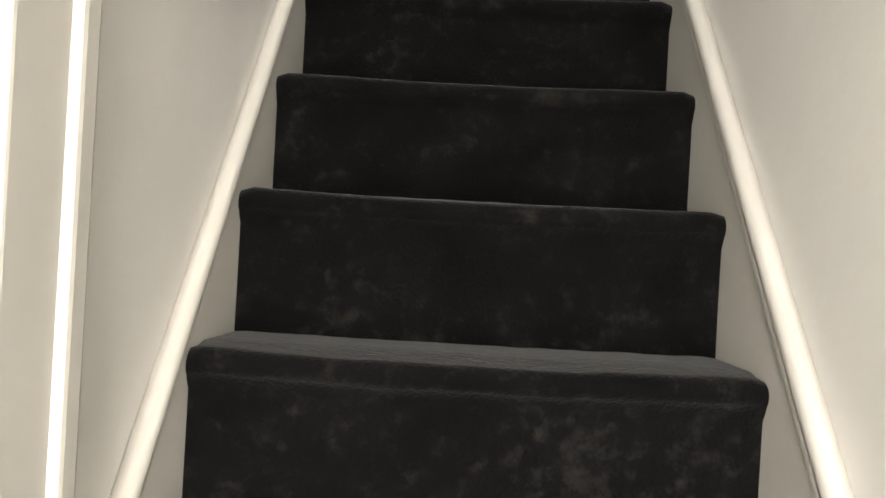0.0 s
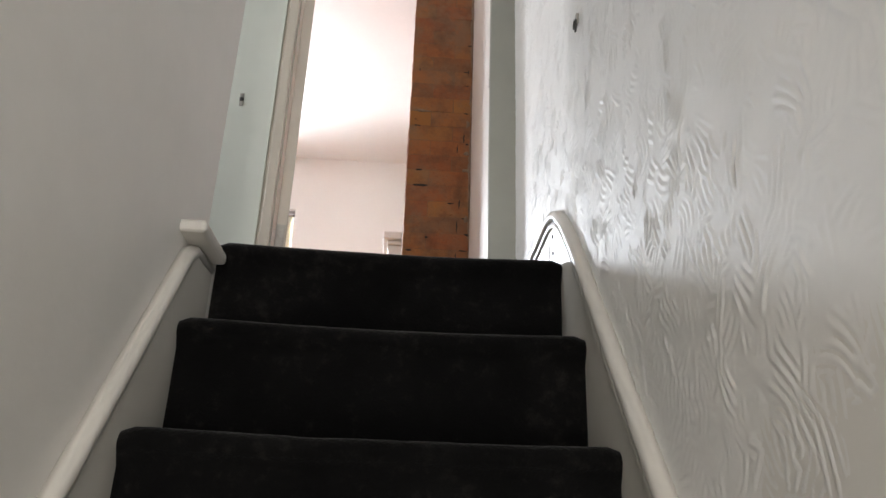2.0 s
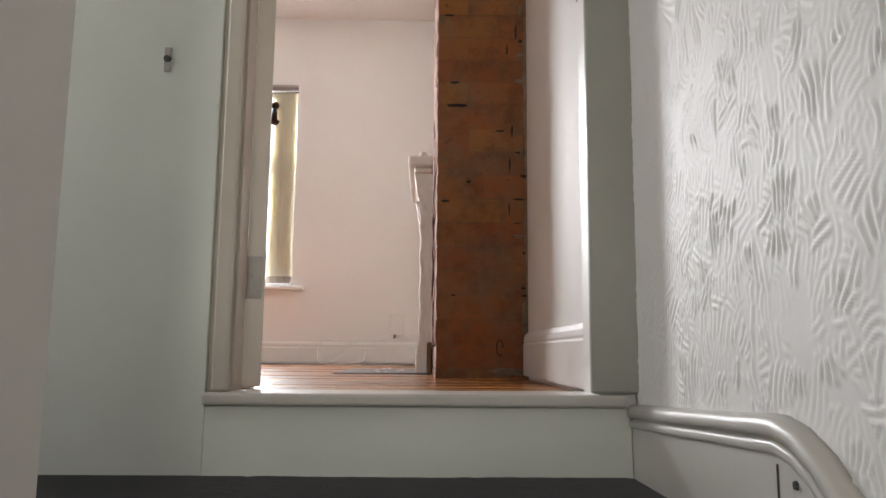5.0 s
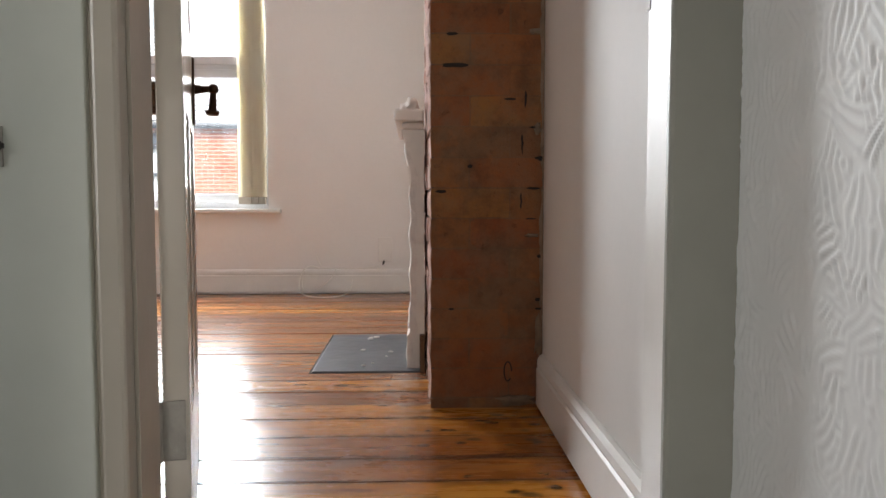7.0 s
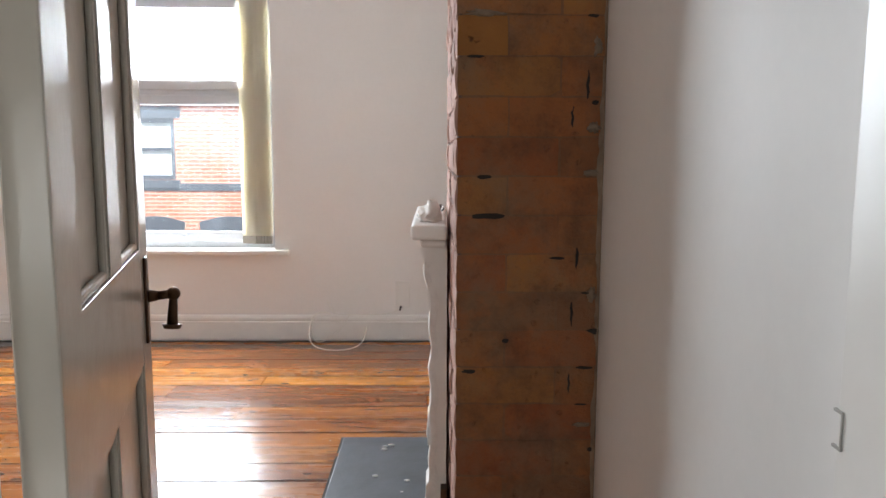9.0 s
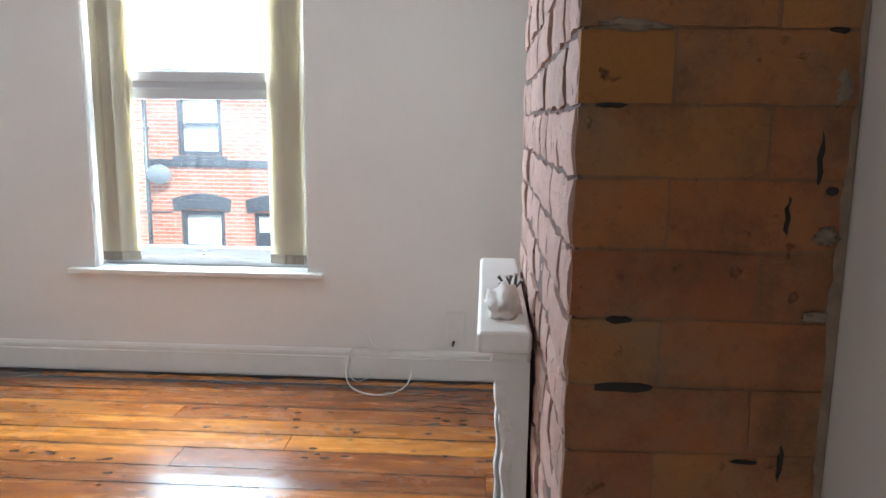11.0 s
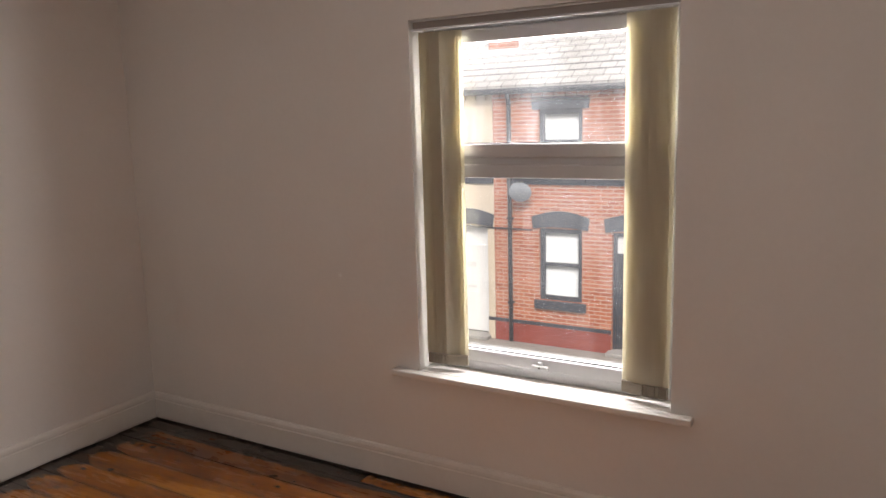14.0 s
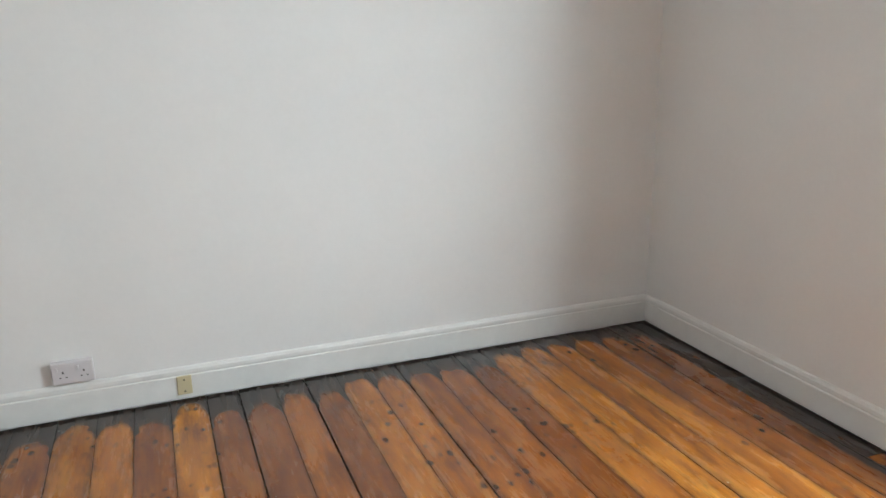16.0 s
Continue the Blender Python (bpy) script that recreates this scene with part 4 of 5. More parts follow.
def screw_thing(x, y, tilt, turn):
    s = holder("loose_screw", (x, y, SZ), "dark wall screw standing in a small pile", "screw", "screws on the mantelshelf")
    d = Vector((math.sin(radians(tilt)) * math.cos(radians(turn)), math.sin(radians(tilt)) * math.sin(radians(turn)), math.cos(radians(tilt))))
    a = Vector((x, y, SZ + 0.0035))
    bm = bmesh.new()
    bm_cyl(bm, a, a + d * 0.025, 0.0016, 0.0032, 10)
    part("shank", bm, M_DARK, s)
    bm = bmesh.new()
    bm_cyl(bm, a + d * 0.025, a + d * 0.028, 0.0028, 0.0052, 12)
    part("head", bm, M_STEEL, s)


for i, (dx, dy, tl, tu) in enumerate(((0, 0, 25, 200), (0.012, 0.008, 20, 90), (-0.012, 0.006, 42, 160), (0.010, -0.012, 38, 320), (-0.004, 0.016, 55, 80), (0.006, -0.002, 12, 20), (-0.010, -0.014, 62, 230))):
    screw_thing(0.236 + dx * 0.9, 4.425 + dy, tl, tu)

# ---- sockets, cables and patches ----
sock = holder("double_socket", (XW, 3.502, 0.158), "greyish white double plug socket above the skirting", "socket")
sp = part("face_plate", boxed((XW - 0.0005, XW + 0.030, 3.428, 3.576, 0.158, 0.246), bevel=0.004), M_SOCKET, sock)
for y in (3.468, 3.542):
    part("plug_holes", boxed((XW + 0.0295, XW + 0.0308, y - 0.003, y + 0.003, 0.202, 0.211), (XW + 0.0295, XW + 0.0308, y - 0.014, y - 0.007, 0.184, 0.188), (XW + 0.0295, XW + 0.0308, y + 0.007, y + 0.014, 0.184, 0.188)), M_DARK, sp)
    part("switch", boxed((XW + 0.0295, XW + 0.035, y - 0.024, y - 0.016, 0.213, 0.230), bevel=0.001), M_SOCKET, sp)
old = holder("blanking_plate", (XW + 0.018, 3.90, 0.03), "small yellowed plastic blanking plate on the skirting", "blanking plate")
bp = part("plate", boxed((XW + 0.0185, XW + 0.0255, 3.872, 3.930, 0.030, 0.112), bevel=0.003), M_YELLOW, old)
for z in (0.045, 0.095):
    bm = bmesh.new()
    bm_cyl(bm, (XW + 0.025, 3.901, z), (XW + 0.0265, 3.901, z), 0.004, seg=10)
    part("screw", bm, M_DARK, bp)
whole("patched_socket_box", boxed((0.012, 0.094, YN - 0.007, YN - 0.0005, 0.190, 0.336), bevel=0.003), M_TRIM, "painted-over blank plate on the wall", "blank plate")
bm = bmesh.new()
bm_cyl(bm, (0.045, YN - 0.002, 0.196), (0.040, YN - 0.022, 0.176), 0.006, 0.005, 10)
whole("cable_stub", bm, M_DARK, "short dark cut cable stub below the blank plate", "cable")


def tube(name, pts, r, mat, label, category):
    cu = bpy.data.curves.new(name, "CURVE")
    cu.dimensions, cu.bevel_depth, cu.bevel_resolution, cu.resolution_u = "3D", r, 3, 10
    sp_ = cu.splines.new("NURBS")
    sp_.points.add(len(pts) - 1)
    sp_.use_endpoint_u, sp_.order_u = True, 4
    for p, c in zip(sp_.points, pts):
        p.co = (*c, 1)
    tmp = bpy.data.objects.new(name, cu)
    scene.collection.objects.link(tmp)
    bpy.context.view_layer.update()
    me = bpy.data.meshes.new_from_object(tmp.evaluated_get(bpy.context.evaluated_depsgraph_get()))
    bpy.data.objects.remove(tmp)
    me.materials.clear()
    me.materials.append(mat)
    for p in me.polygons:
        p.use_smooth = True
    return tagged(new(name, me), label, category)


tube("aerial_cable", [(-0.34, YN - 0.022, 0.150), (-0.36, YN - 0.024, 0.168), (-0.41, YN - 0.026, 0.170), (-0.45, YN - 0.040, 0.120), (-0.455, YN - 0.075, 0.050), (-0.43, YN - 0.13, 0.008), (-0.37, YN - 0.20, 0.005), (-0.29, YN - 0.235, 0.005),
     (-0.215, YN - 0.205, 0.005), (-0.165, YN - 0.13, 0.008), (-0.145, YN - 0.06, 0.035), (-0.145, YN - 0.03, 0.085)], 0.0034, M_CABLE, "loose loop of thin white cable by the skirting", "cable")
tube("aerial_cable", [(-0.43, YN - 0.03, 0.15), (-0.445, YN - 0.04, 0.08), (-0.435, YN - 0.06, 0.02), (-0.40, YN - 0.075, 0.005), (-0.35, YN - 0.06, 0.02), (-0.28, YN - 0.035, 0.075), (-0.245, YN - 0.026, 0.13), (-0.24, YN - 0.022, 0.15)], 0.0026, M_CABLE, "thin white cable hanging behind the loop", "cable")

tube("aerial_cable", [(0.040, YN - 0.012, 0.185), (0.020, YN - 0.016, 0.165), (-0.06, YN - 0.016, 0.152), (-0.15, YN - 0.014, 0.1495), (-0.25, YN - 0.014, 0.1495), (-0.33, YN - 0.012, 0.151), (-0.345, YN - 0.012, 0.19), (-0.36, YN - 0.010, 0.235)], 0.0022, M_CABLE, "thin white cable lying along the skirting top", "cable")

# ---- street and houses opposite ----
GZ = -2.9
HY = 17.0
whole("ground", boxed((-400, 400, -400, 400, GZ - 0.6, GZ - 0.145)), M_PAVING, "grey ground reaching to the horizon", "ground", kind="structure")
whole("road", boxed((-120, 120, 8.6, 15.1, GZ - 0.20, GZ - 0.12)), M_ASPHALT, "dark grey asphalt street", "road", kind="structure")
whole("pavement_1", boxed((-120, 120, 15.25, HY + 0.1, GZ - 0.20, GZ)), M_PAVING, "grey concrete pavement in front of the houses", "pavement", kind="structure")
whole("kerb_1", boxed((-120, 120, 15.1, 15.25, GZ - 0.20, GZ + 0.003), bevel=0.01), M_KERB, "grey stone kerb", "kerb", kind="structure")
whole("pavement_2", boxed((-120, 120, 6.5, 8.45, GZ - 0.20, GZ)), M_PAVING, "grey concrete pavement on the near side", "pavement", kind="structure")
whole("kerb_2", boxed((-120, 120, 8.45, 8.6, GZ - 0.20, GZ + 0.003), bevel=0.01), M_KERB, "grey stone kerb", "kerb", kind="structure")

EAVE = 2.17
RIDGE_Y, RIDGE_Z = HY + 4.2, EAVE + 2.75


def sash_window(parent, x0, x1, z0, z1, y):
    w = part("window", boxed((x0, x0 + 0.09, y + 0.05, y + 0.13, z0, z1), (x1 - 0.09, x1, y + 0.05, y + 0.13, z0, z1), (x0 + 0.09, x1 - 0.09, y + 0.05, y + 0.13, z0, z0 + 0.09), (x0 + 0.09, x1 - 0.09, y + 0.05, y + 0.13, z1 - 0.09, z1),
             (x0 + 0.09, x1 - 0.09, y + 0.055, y + 0.125, (z0 + z1) / 2 - 0.035, (z0 + z1) / 2 + 0.035), bevel=0.008), M_SLATEGREY, parent, "dark grey sash window with white blinds")
    for a, b in ((z0 + 0.09, (z0 + z1) / 2 - 0.035), ((z0 + z1) / 2 + 0.035, z1 - 0.09)):
        part("pane", boxed((x0 + 0.09, x1 - 0.09, y + 0.085, y + 0.09, a, b)), M_GLASS, w).visible_shadow = False
        part("blind", boxed((x0 + 0.085, x1 - 0.085, y + 0.135, y + 0.142, a - 0.02, b + 0.02)), M_NET, w)
    part("sill", boxed((x0 - 0.09, x1 + 0.09, y - 0.07, y + 0.05, z0 - 0.17, z0 - 0.002), bevel=0.015), M_SLATEGREY, parent, "dark grey painted stone sill")


def lintel(parent, x0, x1, z0, z1, y, arch):
    bm = bmesh.new()
    n = 12
    up, dn = [], []
    for i in range(n + 1):
        u = i / n
        x = x0 + (x1 - x0) * u
        rise = arch * math.sin(math.pi * u)
        up.append((x + (u - 0.5) * 0.06, z1 - arch * 0.5 + rise * 0.9))
        dn.append((x, z0 + rise * 0.35))
    pts = dn + up[::-1]
    a = [bm.verts.new((x, y - 0.03, z)) for x, z in pts]
    b = [bm.verts.new((x, y + 0.06, z)) for x, z in pts]
    bm.faces.new(a)
    bm.faces.new(b[::-1])
    for i in range(len(pts)):
        j = (i + 1) % len(pts)
        bm.faces.new((a[i], a[j], b[j], b[i]))
    part("lintel", bm, M_SLATEGREY, parent, "dark grey painted lintel")


def dentils(x0, x1, y):
    bm = bmesh.new()
    x = x0 + 0.06
    while x < x1 - 0.12:
        bm_box(bm, x, x + 0.105, y - 0.06, y + 0.01, EAVE - 0.24, EAVE - 0.16)
        x += 0.225
    bm_box(bm, x0, x1, y - 0.06, y + 0.01, EAVE - 0.16, EAVE - 0.085)
    bm_box(bm, x0, x1, y - 0.03, y + 0.01, EAVE - 0.315, EAVE - 0.245)
    return bm


def terraced_house(x0, x1, wall_mat, win, door_x, door_mat, flip_label, category="house"):
    h = holder("terraced_house", ((x0 + x1) / 2, HY, GZ), flip_label, category, "terraced houses across the street")
    wx0, wx1 = win
    dx0, dx1 = door_x
    holes = [(wx0, wx1, 0.50, 1.70), (wx0, wx1, -1.98, -0.56), (dx0, dx1, GZ + 0.04, -0.58)]
    part("wall", holed("x", x0, x1, GZ - 0.1, EAVE, HY, HY + 0.25, holes), wall_mat, h)
    part("side_wall", boxed((x0, x0 + 0.2, HY + 0.25, HY + 8, GZ, EAVE), (x1 - 0.2, x1, HY + 0.25, HY + 8, GZ, EAVE), (x0 + 0.2, x1 - 0.2, HY + 7.8, HY + 8, GZ, EAVE)), wall_mat, h)
    part("cornice", dentils(x0, x1, HY), wall_mat, h, "corbelled brick eaves course")
    bm = bmesh.new()
    cs = [(HY - 0.16, EAVE - 0.02), (RIDGE_Y, RIDGE_Z), (HY + 8.3, EAVE - 0.02), (HY + 8.3, EAVE - 0.12), (RIDGE_Y, RIDGE_Z - 0.12), (HY - 0.16, EAVE - 0.10)]
    a = [bm.verts.new((x0, y, z)) for y, z in cs]
    b = [bm.verts.new((x1, y, z)) for y, z in cs]
    bm.faces.new(a)
    bm.faces.new(b[::-1])
    for i in range(6):
        j = (i + 1) % 6
        bm.faces.new((a[i], a[j], b[j], b[i]))
    part("roof", bm, M_SLATES, h, "weathered grey slate roof")
    # raised slate courses
    rows = 22
    run = Vector((0, RIDGE_Y - HY + 0.16, RIDGE_Z - EAVE + 0.02))
    nrm = Vector((0, -run.z, run.y)).normalized()
    for i in range(rows):
        p, q = i / rows, (i + 1) / rows
        base0, base1 = Vector((0, HY - 0.16, EAVE - 0.02)) + run * p, Vector((0, HY - 0.16, EAVE - 0.02)) + run * q
        bm = bmesh.new()
        vs = [bm.verts.new((x, c.y, c.z)) for x in (x0, x1) for c in (base0 + nrm * 0.004, base0 + nrm * 0.022, base1 + nrm * 0.005)]
        bm.faces.new((vs[0], vs[1], vs[4], vs[3]))
        bm.faces.new((vs[1], vs[2], vs[5], vs[4]))
        part("slate_course", bm, M_SLATES, h)
    lintel(h, wx0 - 0.12, wx1 + 0.12, 1.70, 1.93, HY, 0.0)
    sash_window(h, wx0, wx1, 0.50, 1.70, HY)
    lintel(h, wx0 - 0.12, wx1 + 0.12, -0.57, -0.27, HY, 0.13)
    sash_window(h, wx0, wx1, -1.98, -0.56, HY)
    lintel(h, dx0 - 0.12, dx1 + 0.12, -0.58, -0.27, HY, 0.13)
    d = part("front_door", boxed((dx0, dx0 + 0.07, HY + 0.08, HY + 0.17, GZ + 0.04, -0.58), (dx1 - 0.07, dx1, HY + 0.08, HY + 0.17, GZ + 0.04, -0.58), (dx0 + 0.07, dx1 - 0.07, HY + 0.08, HY + 0.17, -1.06, -0.98), (dx0 + 0.07, dx1 - 0.07, HY + 0.10, HY + 0.145, GZ + 0.10, -1.06), (dx0 + 0.07, dx1 - 0.07, HY + 0.08, HY + 0.17, -0.66, -0.58), bevel=0.006), door_mat, h, "panelled front door with a fanlight")
    part("fanlight", boxed((dx0 + 0.07, dx1 - 0.07, HY + 0.12, HY + 0.126, -0.98, -0.66)), M_NET, d)
    part("letterbox", boxed((dx0 + 0.32, dx1 - 0.32, HY + 0.092, HY + 0.102, GZ + 1.0, GZ + 1.06), bevel=0.004), M_UPVC, d, "pale letterbox")
    part("number_plate", boxed((dx0 + 0.34, dx0 + 0.56, HY + 0.09, HY + 0.102, GZ + 1.45, GZ + 1.56), bevel=0.004), M_UPVC, d, "pale door plate")
    part("doorstep", boxed((dx0 - 0.05, dx1 + 0.05, HY - 0.22, HY + 0.25, GZ, GZ + 0.075), bevel=0.012), M_KERB, h, "worn stone doorstep")
    part("string_course", boxed((x0 + 0.3, x1, HY - 0.035, HY + 0.01, 0.285, 0.43), bevel=0.006), M_SLATEGREY, h, "dark painted string course")
    pl = [(x0, dx0 - 0.0), (dx1 + 0.0, x1)]
    for p, q in pl:
        part("plinth", boxed((p + 0.002, q - 0.002, HY - 0.022, HY + 0.01, GZ + 0.002, GZ + 0.388), bevel=0.004), M_REDPLINTH if wall_mat is M_FACADE else wall_mat, h, "red painted plinth" if wall_mat is M_FACADE else "")
        part("plinth_band", boxed((p, q, HY - 0.03, HY + 0.01, GZ + 0.39, GZ + 0.46), bevel=0.006), M_SLATEGREY, h)
    return h


# red brick house, its cream neighbour and the next one along
terraced_house(-6.72, -2.62, M_FACADE, (-5.75, -4.88), (-4.30, -3.36), M_SLATEGREY, "red brick terraced house with dark grey sash windows")
terraced_house(-10.84, -6.725, M_RENDER, (-9.9, -9.0), (-7.76, -6.87), M_NET, "cream rendered terraced house with a white front door")
terraced_house(-2.615, 1.5, M_FACADE, (-1.65, -0.78), (-0.2, 0.74), M_SLATEGREY, "red brick terraced house farther along the street")
terraced_house(-14.95, -10.845, M_FACADE, (-13.98, -13.1), (-12.5, -11.6), M_SLATEGREY, "red brick terraced house at the far end")
gutter = holder("gutter", (-6.7, HY - 0.2, EAVE - 0.09), "dark plastic eaves gutter along the terrace", "gutter")
bm = bmesh.new()
bm_cyl(bm, (-15, HY - 0.13, EAVE - 0.10), (1.5, HY - 0.13, EAVE - 0.10), 0.06, seg=12)
part("trough", bm, M_PIPE, gutter, smooth=True)
pipe = holder("downpipe", (-6.34, HY - 0.07, GZ), "dark plastic downpipe on the house front", "downpipe")
bm = bmesh.new()
bm_cyl(bm, (-6.34, HY - 0.075, GZ + 0.02), (-6.34, HY - 0.075, EAVE - 0.36), 0.042, seg=12)
bm_cyl(bm, (-6.34, HY - 0.075, EAVE - 0.36), (-6.34, HY - 0.13, EAVE - 0.13), 0.042, seg=12)
part("pipe", bm, M_PIPE, pipe, smooth=True)
for z in (-2.1, -0.4, 1.0):
    part("bracket", boxed((-6.395, -6.285, HY - 0.12, HY - 0.001, z, z + 0.04), bevel=0.005), M_PIPE, pipe)
tube("house_cable", [(-7.9, HY - 0.012, -0.57), (-6.8, HY - 0.012, -0.60), (-6.42, HY - 0.03, -0.59), (-6.2, HY - 0.012, -0.60), (-5.9, HY - 0.012, -0.60)], 0.014, M_PIPE, "dark cable clipped along the house front", "cable")
dish = holder("satellite_dish", (-6.02, HY - 0.2, 0.12), "round grey satellite dish on the house front", "satellite dish")
bm = bmesh.new()
mdish = Matrix.Translation((-6.02, HY - 0.30, 0.14)) @ Matrix.Rotation(radians(15), 4, "Z") @ Matrix.Rotation(radians(-72), 4, "X")
prev = None
for i in range(7):
    r = 0.22 * i / 6 + 0.001
    ring = [bm.verts.new(mdish @ Vector((r * math.cos(a * math.tau / 24), r * 0.92 * math.sin(a * math.tau / 24), 1.0 * r * r))) for a in range(24)]
    if prev:
        for a in range(24):
            bm.faces.new((prev[a], prev[(a + 1) % 24], ring[(a + 1) % 24], ring[a]))
    prev = ring
dm = part("reflector", bm, M_DISH, dish, smooth=True)
bm = bmesh.new()
bm_cyl(bm, mdish @ Vector((0, -0.2, 0.03)), mdish @ Vector((0, -0.10, 0.30)), 0.012)
bm_cyl(bm, mdish @ Vector((0, -0.12, 0.29)), mdish @ Vector((0, -0.02, 0.30)), 0.03)
part("arm", bm, M_DARK, dish)
bm = bmesh.new()
bm_cyl(bm, (-6.02, HY - 0.29, 0.13), (-6.02, HY + 0.005, 0.05), 0.02)
part("wall_bracket", bm, M_DARK, dish)
stack = holder("chimney_stack", (-6.96, HY + 1.3, EAVE + 0.6), "short orange brick chimney stack on the slate roof", "chimney")
part("stack", boxed((-7.30, -6.62, HY + 1.02, HY + 1.55, EAVE + 0.45, EAVE + 1.75), bevel=0.01), M_FACADE, stack)
part("cap", boxed((-7.35, -6.57, HY + 0.97, HY + 1.60, EAVE + 1.75, EAVE + 1.84), bevel=0.01), M_KERB, stack)
part("flashing", boxed((-7.33, -6.59, HY + 0.985, HY + 1.015, EAVE + 0.62, EAVE + 0.80), (-6.615, -6.57, HY + 1.02, HY + 1.60, EAVE + 0.72, EAVE + 1.12), bevel=0.008), M_UPVC, stack, "pale lead flashing")

# ---- floorboards ----
floor = tagged(new("floor", mesh_of("floor", boxed((XW, XE, YS1 + 0.002, YN, -0.2, -0.024)), M_VOID)), "worn varnished pine floorboards with dark stained edges", "floor", kind="structure")
rng = random.Random(11)
y = YS1 + 0.004
lay = []
while y < YN - 0.01:
    w = min(0.1418 + rng.uniform(-0.010, 0.010) if lay else 0.168, YN - y)
    cuts = [XW + 0.004]
    fixed = [x for yc, x in ((5.42, -0.548), (5.30, -0.918), (5.09, -0.55), (5.12, 0.197)) if y <= yc < y + w]
    if fixed:
        cuts += sorted(fixed)
    elif rng.random() < 0.45:
        cuts.append(rng.uniform(-2.4, 0.2))
    cuts.append(XE - 0.004)
    for p, q in zip(cuts, cuts[1:]):
        lay.append((p + 0.001, q - 0.001, y, y + w - rng.choice([0.0008, 0.0012, 0.002, 0.0035])))
    y += w
for x0, x1, y0, y1 in lay:
    bm = bmesh.new()
    n = 8
    lift = rng.uniform(-0.0012, 0.0012)
    cup = rng.uniform(-0.0008, 0.0014)
    rows = []
    for i in range(n + 1):
        x = x0 + (x1 - x0) * i / n
        wob = 0.0012 * noise.noise(Vector((x * 1.5, y0 * 9, 0)))
        e = 0.0014
        rows.append([bm.verts.new(c) for c in ((x, y0 + wob, -0.022), (x, y0 + wob, -e + lift), (x, y0 + e + wob, lift), (x, (y0 + y1) / 2, lift + cup), (x, y1 - e + wob, lift), (x, y1 + wob, -e + lift), (x, y1 + wob, -0.022))])
    for r0, r1 in zip(rows, rows[1:]):
        for j in range(6):
            bm.faces.new((r0[j], r1[j], r1[j + 1], r0[j + 1]))
    bm.faces.new(rows[0])
    bm.faces.new(rows[-1][::-1])
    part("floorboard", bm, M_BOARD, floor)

# ---- chimney breast, brick by brick ----
HOLES = [(0.376, 0.641, 0.006), (0.563, 0.660, 0.007), (0.560, 0.405, 0.006), (0.556, 0.290, 0.006), (0.55, 1.13, 0.006)]
breast = tagged(new("chimney_breast", mesh_of("chimney_breast", boxed((BX + 0.0065, XE - 0.001, BY0 + 0.006, BY1 - 0.004, 0.0, ZC)), M_MORTAR)), "bare brick chimney breast with old lime mortar", "chimney breast", kind="structure")
part("side_mortar", boxed((BX + 0.012, XE - 0.002, BY0 + 0.0026, BY0 + 0.0059, 0.0, ZC - 0.001)), M_BROWNMORTAR, breast, "sooty brown mortar")


for hx, hz, hr in HOLES:
    bm = bmesh.new()
    bmesh.ops.create_icosphere(bm, subdivisions=2, radius=hr)
    for v in bm.verts:
        v.co = Vector((hx + v.co.x * 1.3 + 0.002 * noise.noise(v.co * 300), BY0 + v.co.y * 0.25, hz + v.co.z * 0.8))
    part("hole", bm, M_VOID, breast, "dark plugged hole")


rng = random.Random(23)
for k in range(15):
    near_edge = rng.random()
    hx = XE - rng.uniform(0.004, 0.035) if near_edge < 0.6 else BX + rng.uniform(0.015, 0.06)
    hz, half, tall = 0.0795 * rng.randint(1, 24) + 0.027, rng.uniform(0.008, 0.022), rng.uniform(0.0018, 0.0042)
    upright = rng.random() < 0.3
    bm = bmesh.new()
    bmesh.ops.create_icosphere(bm, subdivisions=2, radius=1.0)
    for v in bm.verts:
        u, w_ = v.co.x * half, v.co.z * tall * (1 + 0.8 * noise.noise(v.co * 3 + Vector((k, 0, 0))))
        v.co = Vector((hx + (w_ if upright else u), BY0 + v.co.y * 0.0022, hz + (u if upright else w_)))
    part("crevice", bm, M_VOID, breast, "dark open joint")


def lime_patch(x, z, half_x, half_z, seed, name="mortar_patch"):
    """A thin ragged patch of old lime left on the return face."""
    bm = bmesh.new()
    bmesh.ops.create_icosphere(bm, subdivisions=3, radius=1.0)
    for v in bm.verts:
        d = v.co.copy()
        k = 1 + 0.8 * noise.noise(d * 2.6 + Vector((seed * 3.7, 0, 0))) + 0.5 * noise.noise(d * 6 + Vector((0, seed, 0)))
        v.co = Vector((x + d.x * half_x * k, BY0 + d.y * 0.0032, z + d.z * half_z * k))
    part(name, bm, M_SMEAR, breast, "grey lime mortar left on the bricks", smooth=True)


for k, (x, z, a, b) in enumerate(((0.328, 1.303, 0.030, 0.006), (0.552, 1.24, 0.010, 0.016), (0.548, 1.08, 0.012, 0.010), (0.553, 0.74, 0.009, 0.013),
                                  (0.545, 0.99, 0.014, 0.006), (0.54, 0.46, 0.016, 0.005), (0.558, 0.20, 0.008, 0.05), (0.50, 0.02, 0.05, 0.012))):
    lime_patch(x, z, a, b, k)
bm = bmesh.new()
rows = []
for i in range(160):
    z = 0.004 + i * 0.0147
    w = 0.010 + 0.008 * noise.noise(Vector((z * 9, 1.7, 0))) + 0.006 * noise.noise(Vector((z * 41, 0, 2.2)))
    rows.append([bm.verts.new(c) for c in ((XE - 0.001, BY0 - 0.004, z), (XE - 0.4 * w, BY0 - 0.0035, z), (XE - max(0.002, w), BY0 + 0.001, z), (XE - 0.001, BY0 + 0.004, z))])
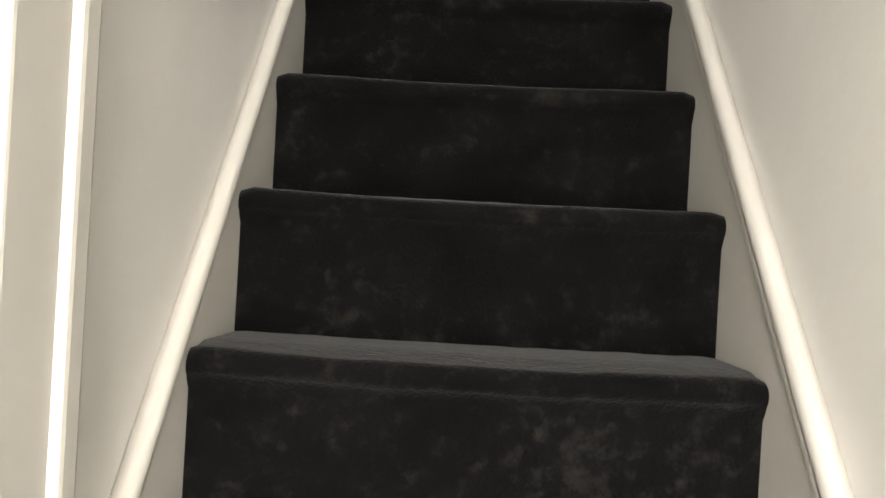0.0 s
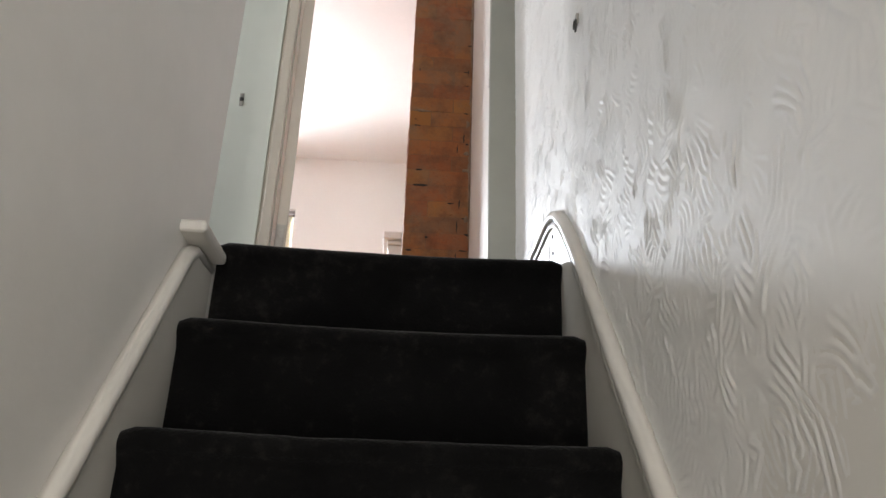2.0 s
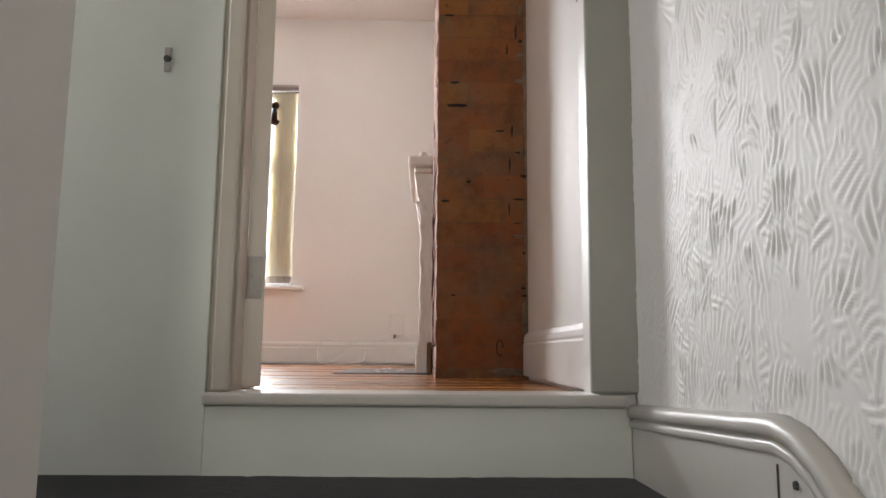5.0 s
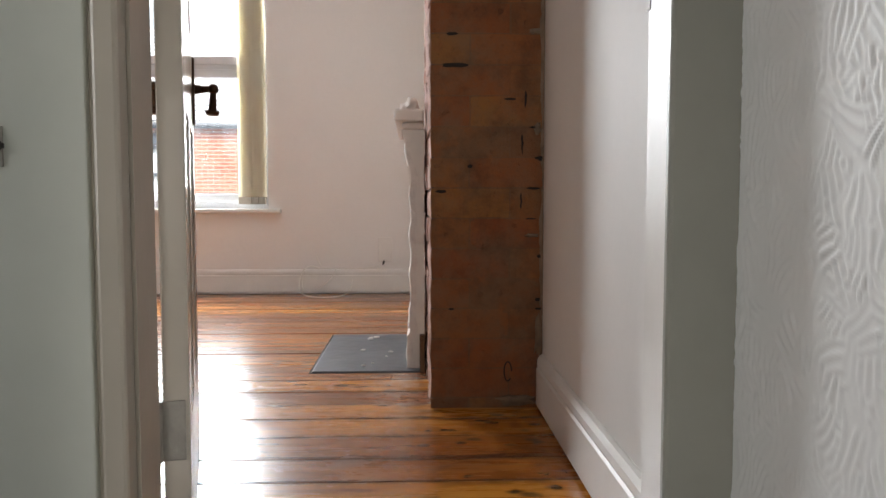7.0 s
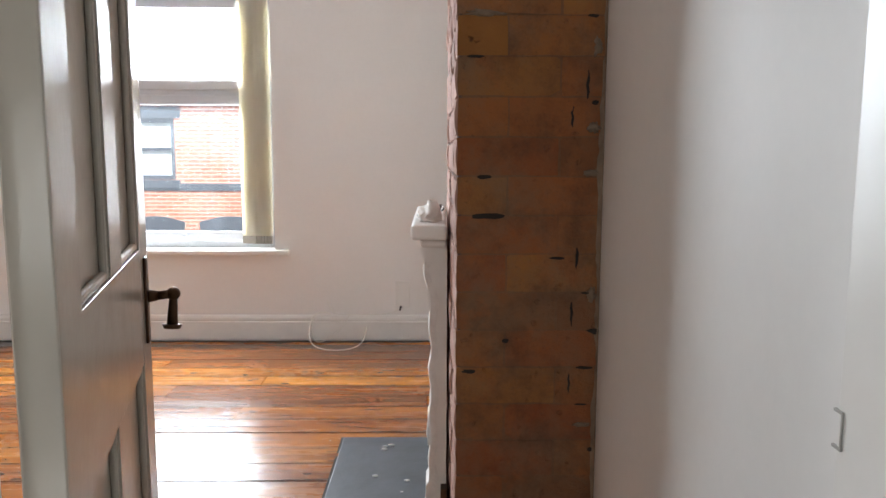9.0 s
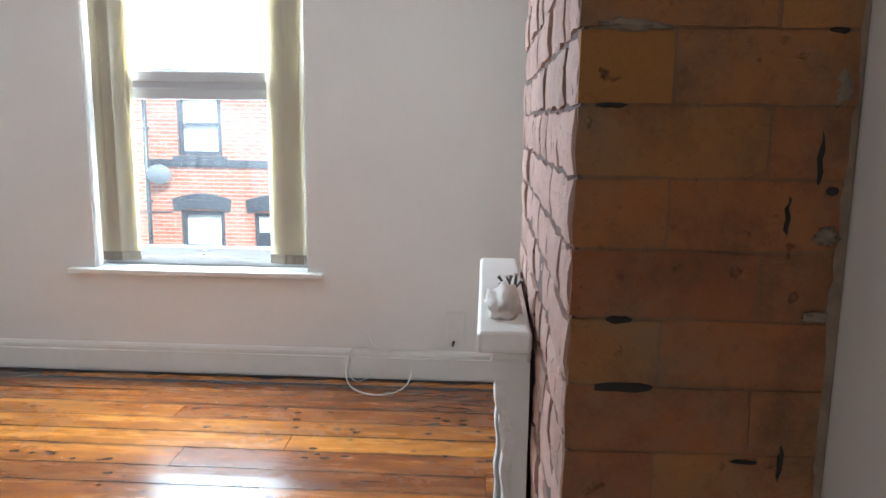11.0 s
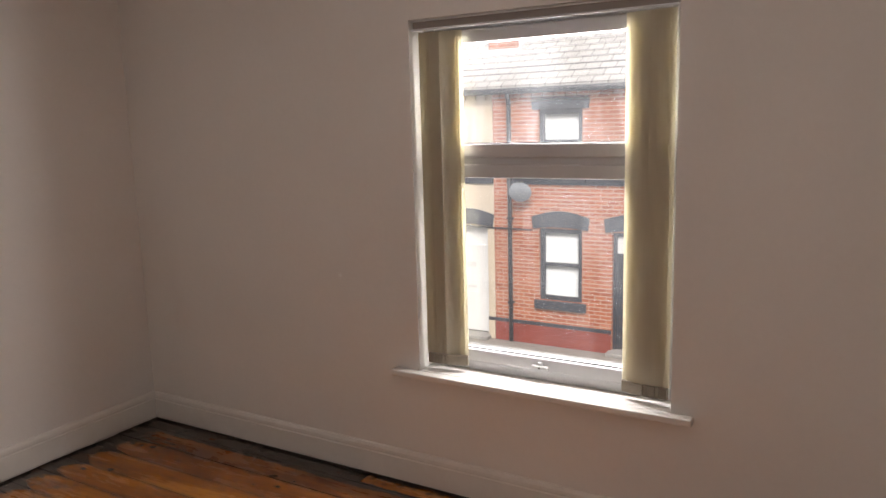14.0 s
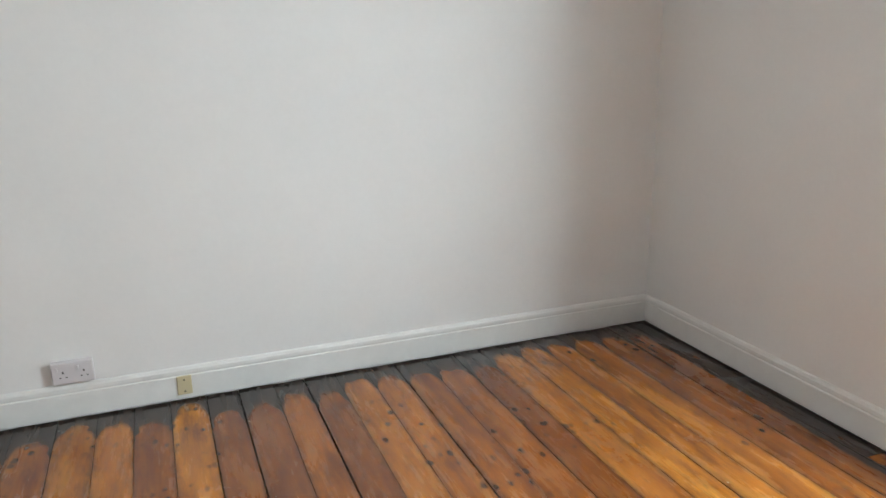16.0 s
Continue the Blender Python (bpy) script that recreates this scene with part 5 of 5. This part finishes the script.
for r0, r1 in zip(rows, rows[1:]):
    for j in range(3):
        bm.faces.new((r0[j], r0[j + 1], r1[j + 1], r1[j]))
part("plaster_edge", bm, M_SMEAR, breast, "ragged plaster line where brick meets wall")
# long dark gashes in the joints, and a looped scratch near the floor
for x, z, half, tall in ((0.335, 0.901, 0.035, 0.006), (0.300, 0.575, 0.014, 0.004), (0.520, 0.815, 0.003, 0.022), (0.512, 0.700, 0.003, 0.024), (0.510, 0.550, 0.0025, 0.022), (0.535, 1.165, 0.003, 0.028), (0.505, 1.10, 0.0025, 0.02), (0.480, 0.815, 0.016, 0.003)):
    bm = bmesh.new()
    bmesh.ops.create_icosphere(bm, subdivisions=2, radius=1.0)
    for v in bm.verts:
        d = v.co.copy()
        k = 1 + 0.5 * noise.noise(d * 2.5 + Vector((x * 50, 0, z * 9)))
        v.co = Vector((x + d.x * half * k + 0.004 * noise.noise(Vector((0, 0, d.z * 3 + x * 40))), BY0 + d.y * 0.0024, z + d.z * tall * k))
    part("crevice", bm, M_VOID, breast, "dark open joint")
bm = bmesh.new()
for i in range(14):
    a, b = (math.tau * (i + q) / 16 for q in (0, 1))
    bm_cyl(bm, (0.478 + 0.010 * math.cos(a), BY0 + 0.0005, 0.098 + 0.026 * math.sin(a)), (0.478 + 0.010 * math.cos(b), BY0 + 0.0005, 0.098 + 0.026 * math.sin(b)), 0.0018, seg=6)
part("scratch", bm, M_VOID, breast, "dark looped scratch in the brick")


def brick_mesh(w, h, rough, seed, depth=0.03):
    """A worn brick face: along u (0..w), up v (0..h), proud towards -n."""
    rg = random.Random(seed)
    nu, nv = (5 if w > 0.15 else 4), 3
    verts, faces = [], []
    for j in range(nv + 1):
        for i in range(nu + 1):
            u, v = i / nu, j / nv
            eu, ev = (i in (0, nu)), (j in (0, nv))
            ju = rg.uniform(-1, 1) * rough * (0.9 if eu else 0.5)
            jv = rg.uniform(-1, 1) * rough * (0.9 if ev else 0.5)
            d = rg.uniform(0, 1) * rough * 0.55 + (rough * 0.8 if eu and ev else 0) + (rough * 0.45 if eu or ev else 0)
            cu = 0.5 + (u - 0.5) * (1 - (0.015 * rough / 0.004 if ev and eu else 0))
            verts.append((cu * w + ju, d, v * h + jv))
    rim = [i for i in range(nu + 1)] + [(nu + 1) * j + nu for j in range(1, nv + 1)] + [(nu + 1) * nv + i for i in range(nu - 1, -1, -1)] + [(nu + 1) * j for j in range(nv - 1, 0, -1)]
    for j in range(nv):
        for i in range(nu):
            a = j * (nu + 1) + i
            faces.append((a, a + 1, a + nu + 2, a + nu + 1))
    base = len(verts)
    for k in rim:
        x, _, z = verts[k]
        verts.append((x, depth, z))
    n = len(rim)
    for k in range(n):
        faces.append((rim[(k + 1) % n], rim[k], base + k, base + (k + 1) % n))
    return verts, faces


def brick_kind(name, w, h, rough, material, seeds):
    out = []
    for s in seeds:
        me = bpy.data.meshes.new(name)
        v, f_ = brick_mesh(w, h, rough, s)
        me.from_pydata(v, [], f_)
        me.materials.append(material)
        out.append(me)
    return out


COURSE = 0.0795
inv = breast.matrix_basis.inverted()
rng = random.Random(5)
pink = {w: brick_kind("brick", w, 0.0705, 0.0040, M_PINKBRICK, range(10 + int(w * 1000), 15 + int(w * 1000))) for w in (0.055, 0.075, 0.1, 0.135, 0.205)}
ochre = brick_kind("brick", 0.1, 0.0757, 0.0014, M_OCHREBRICK, range(140, 142))
brown = {w: brick_kind("brick", w, 0.0757, 0.0014, M_BROWNBRICK, range(40 + int(w * 1000), 44 + int(w * 1000))) for w in (0.085, 0.1, 0.195, 0.205)}
for c in range(-1, 29):
    z = c * COURSE + 0.030
    # face towards the room
    yy = BY0 + 0.010
    while yy < BY1 - 0.04:
        w = rng.choice([0.205, 0.205, 0.1, 0.1, 0.075, 0.135, 0.055])
        if yy + w > BY1:
            w = max((k for k in pink if yy + k <= BY1 + 0.01), default=0)
            if not w:
                break
        ob = new("brick", rng.choice(pink[w]))
        ob.parent, ob.matrix_parent_inverse = breast, inv
        ob.matrix_basis = Matrix.Translation((BX + rng.uniform(-0.003, 0.003), yy + w, z + rng.uniform(-0.002, 0.002))) @ Matrix.Rotation(radians(-90 + rng.uniform(-1.2, 1.2)), 4, "Z") @ Matrix.Rotation(radians(rng.uniform(-0.5, 0.5)), 4, "Y")
        yy += w + rng.uniform(0.005, 0.011)
    # return face towards the door
    xx = BX + 0.0015 + rng.uniform(0, 0.003)
    for w in ((0.1, 0.195) if c % 2 else (0.205, 0.085)):
        ob = new("brick", rng.choice(ochre if w == 0.1 and c == 15 else brown[w]))
        ob.parent, ob.matrix_parent_inverse = breast, inv
        ob.matrix_basis = Matrix.Translation((xx, BY0 + rng.uniform(-0.0008, 0.0008), z)) @ Matrix.Rotation(radians(rng.uniform(-0.5, 0.5)), 4, "Z")
        xx += w + 0.004
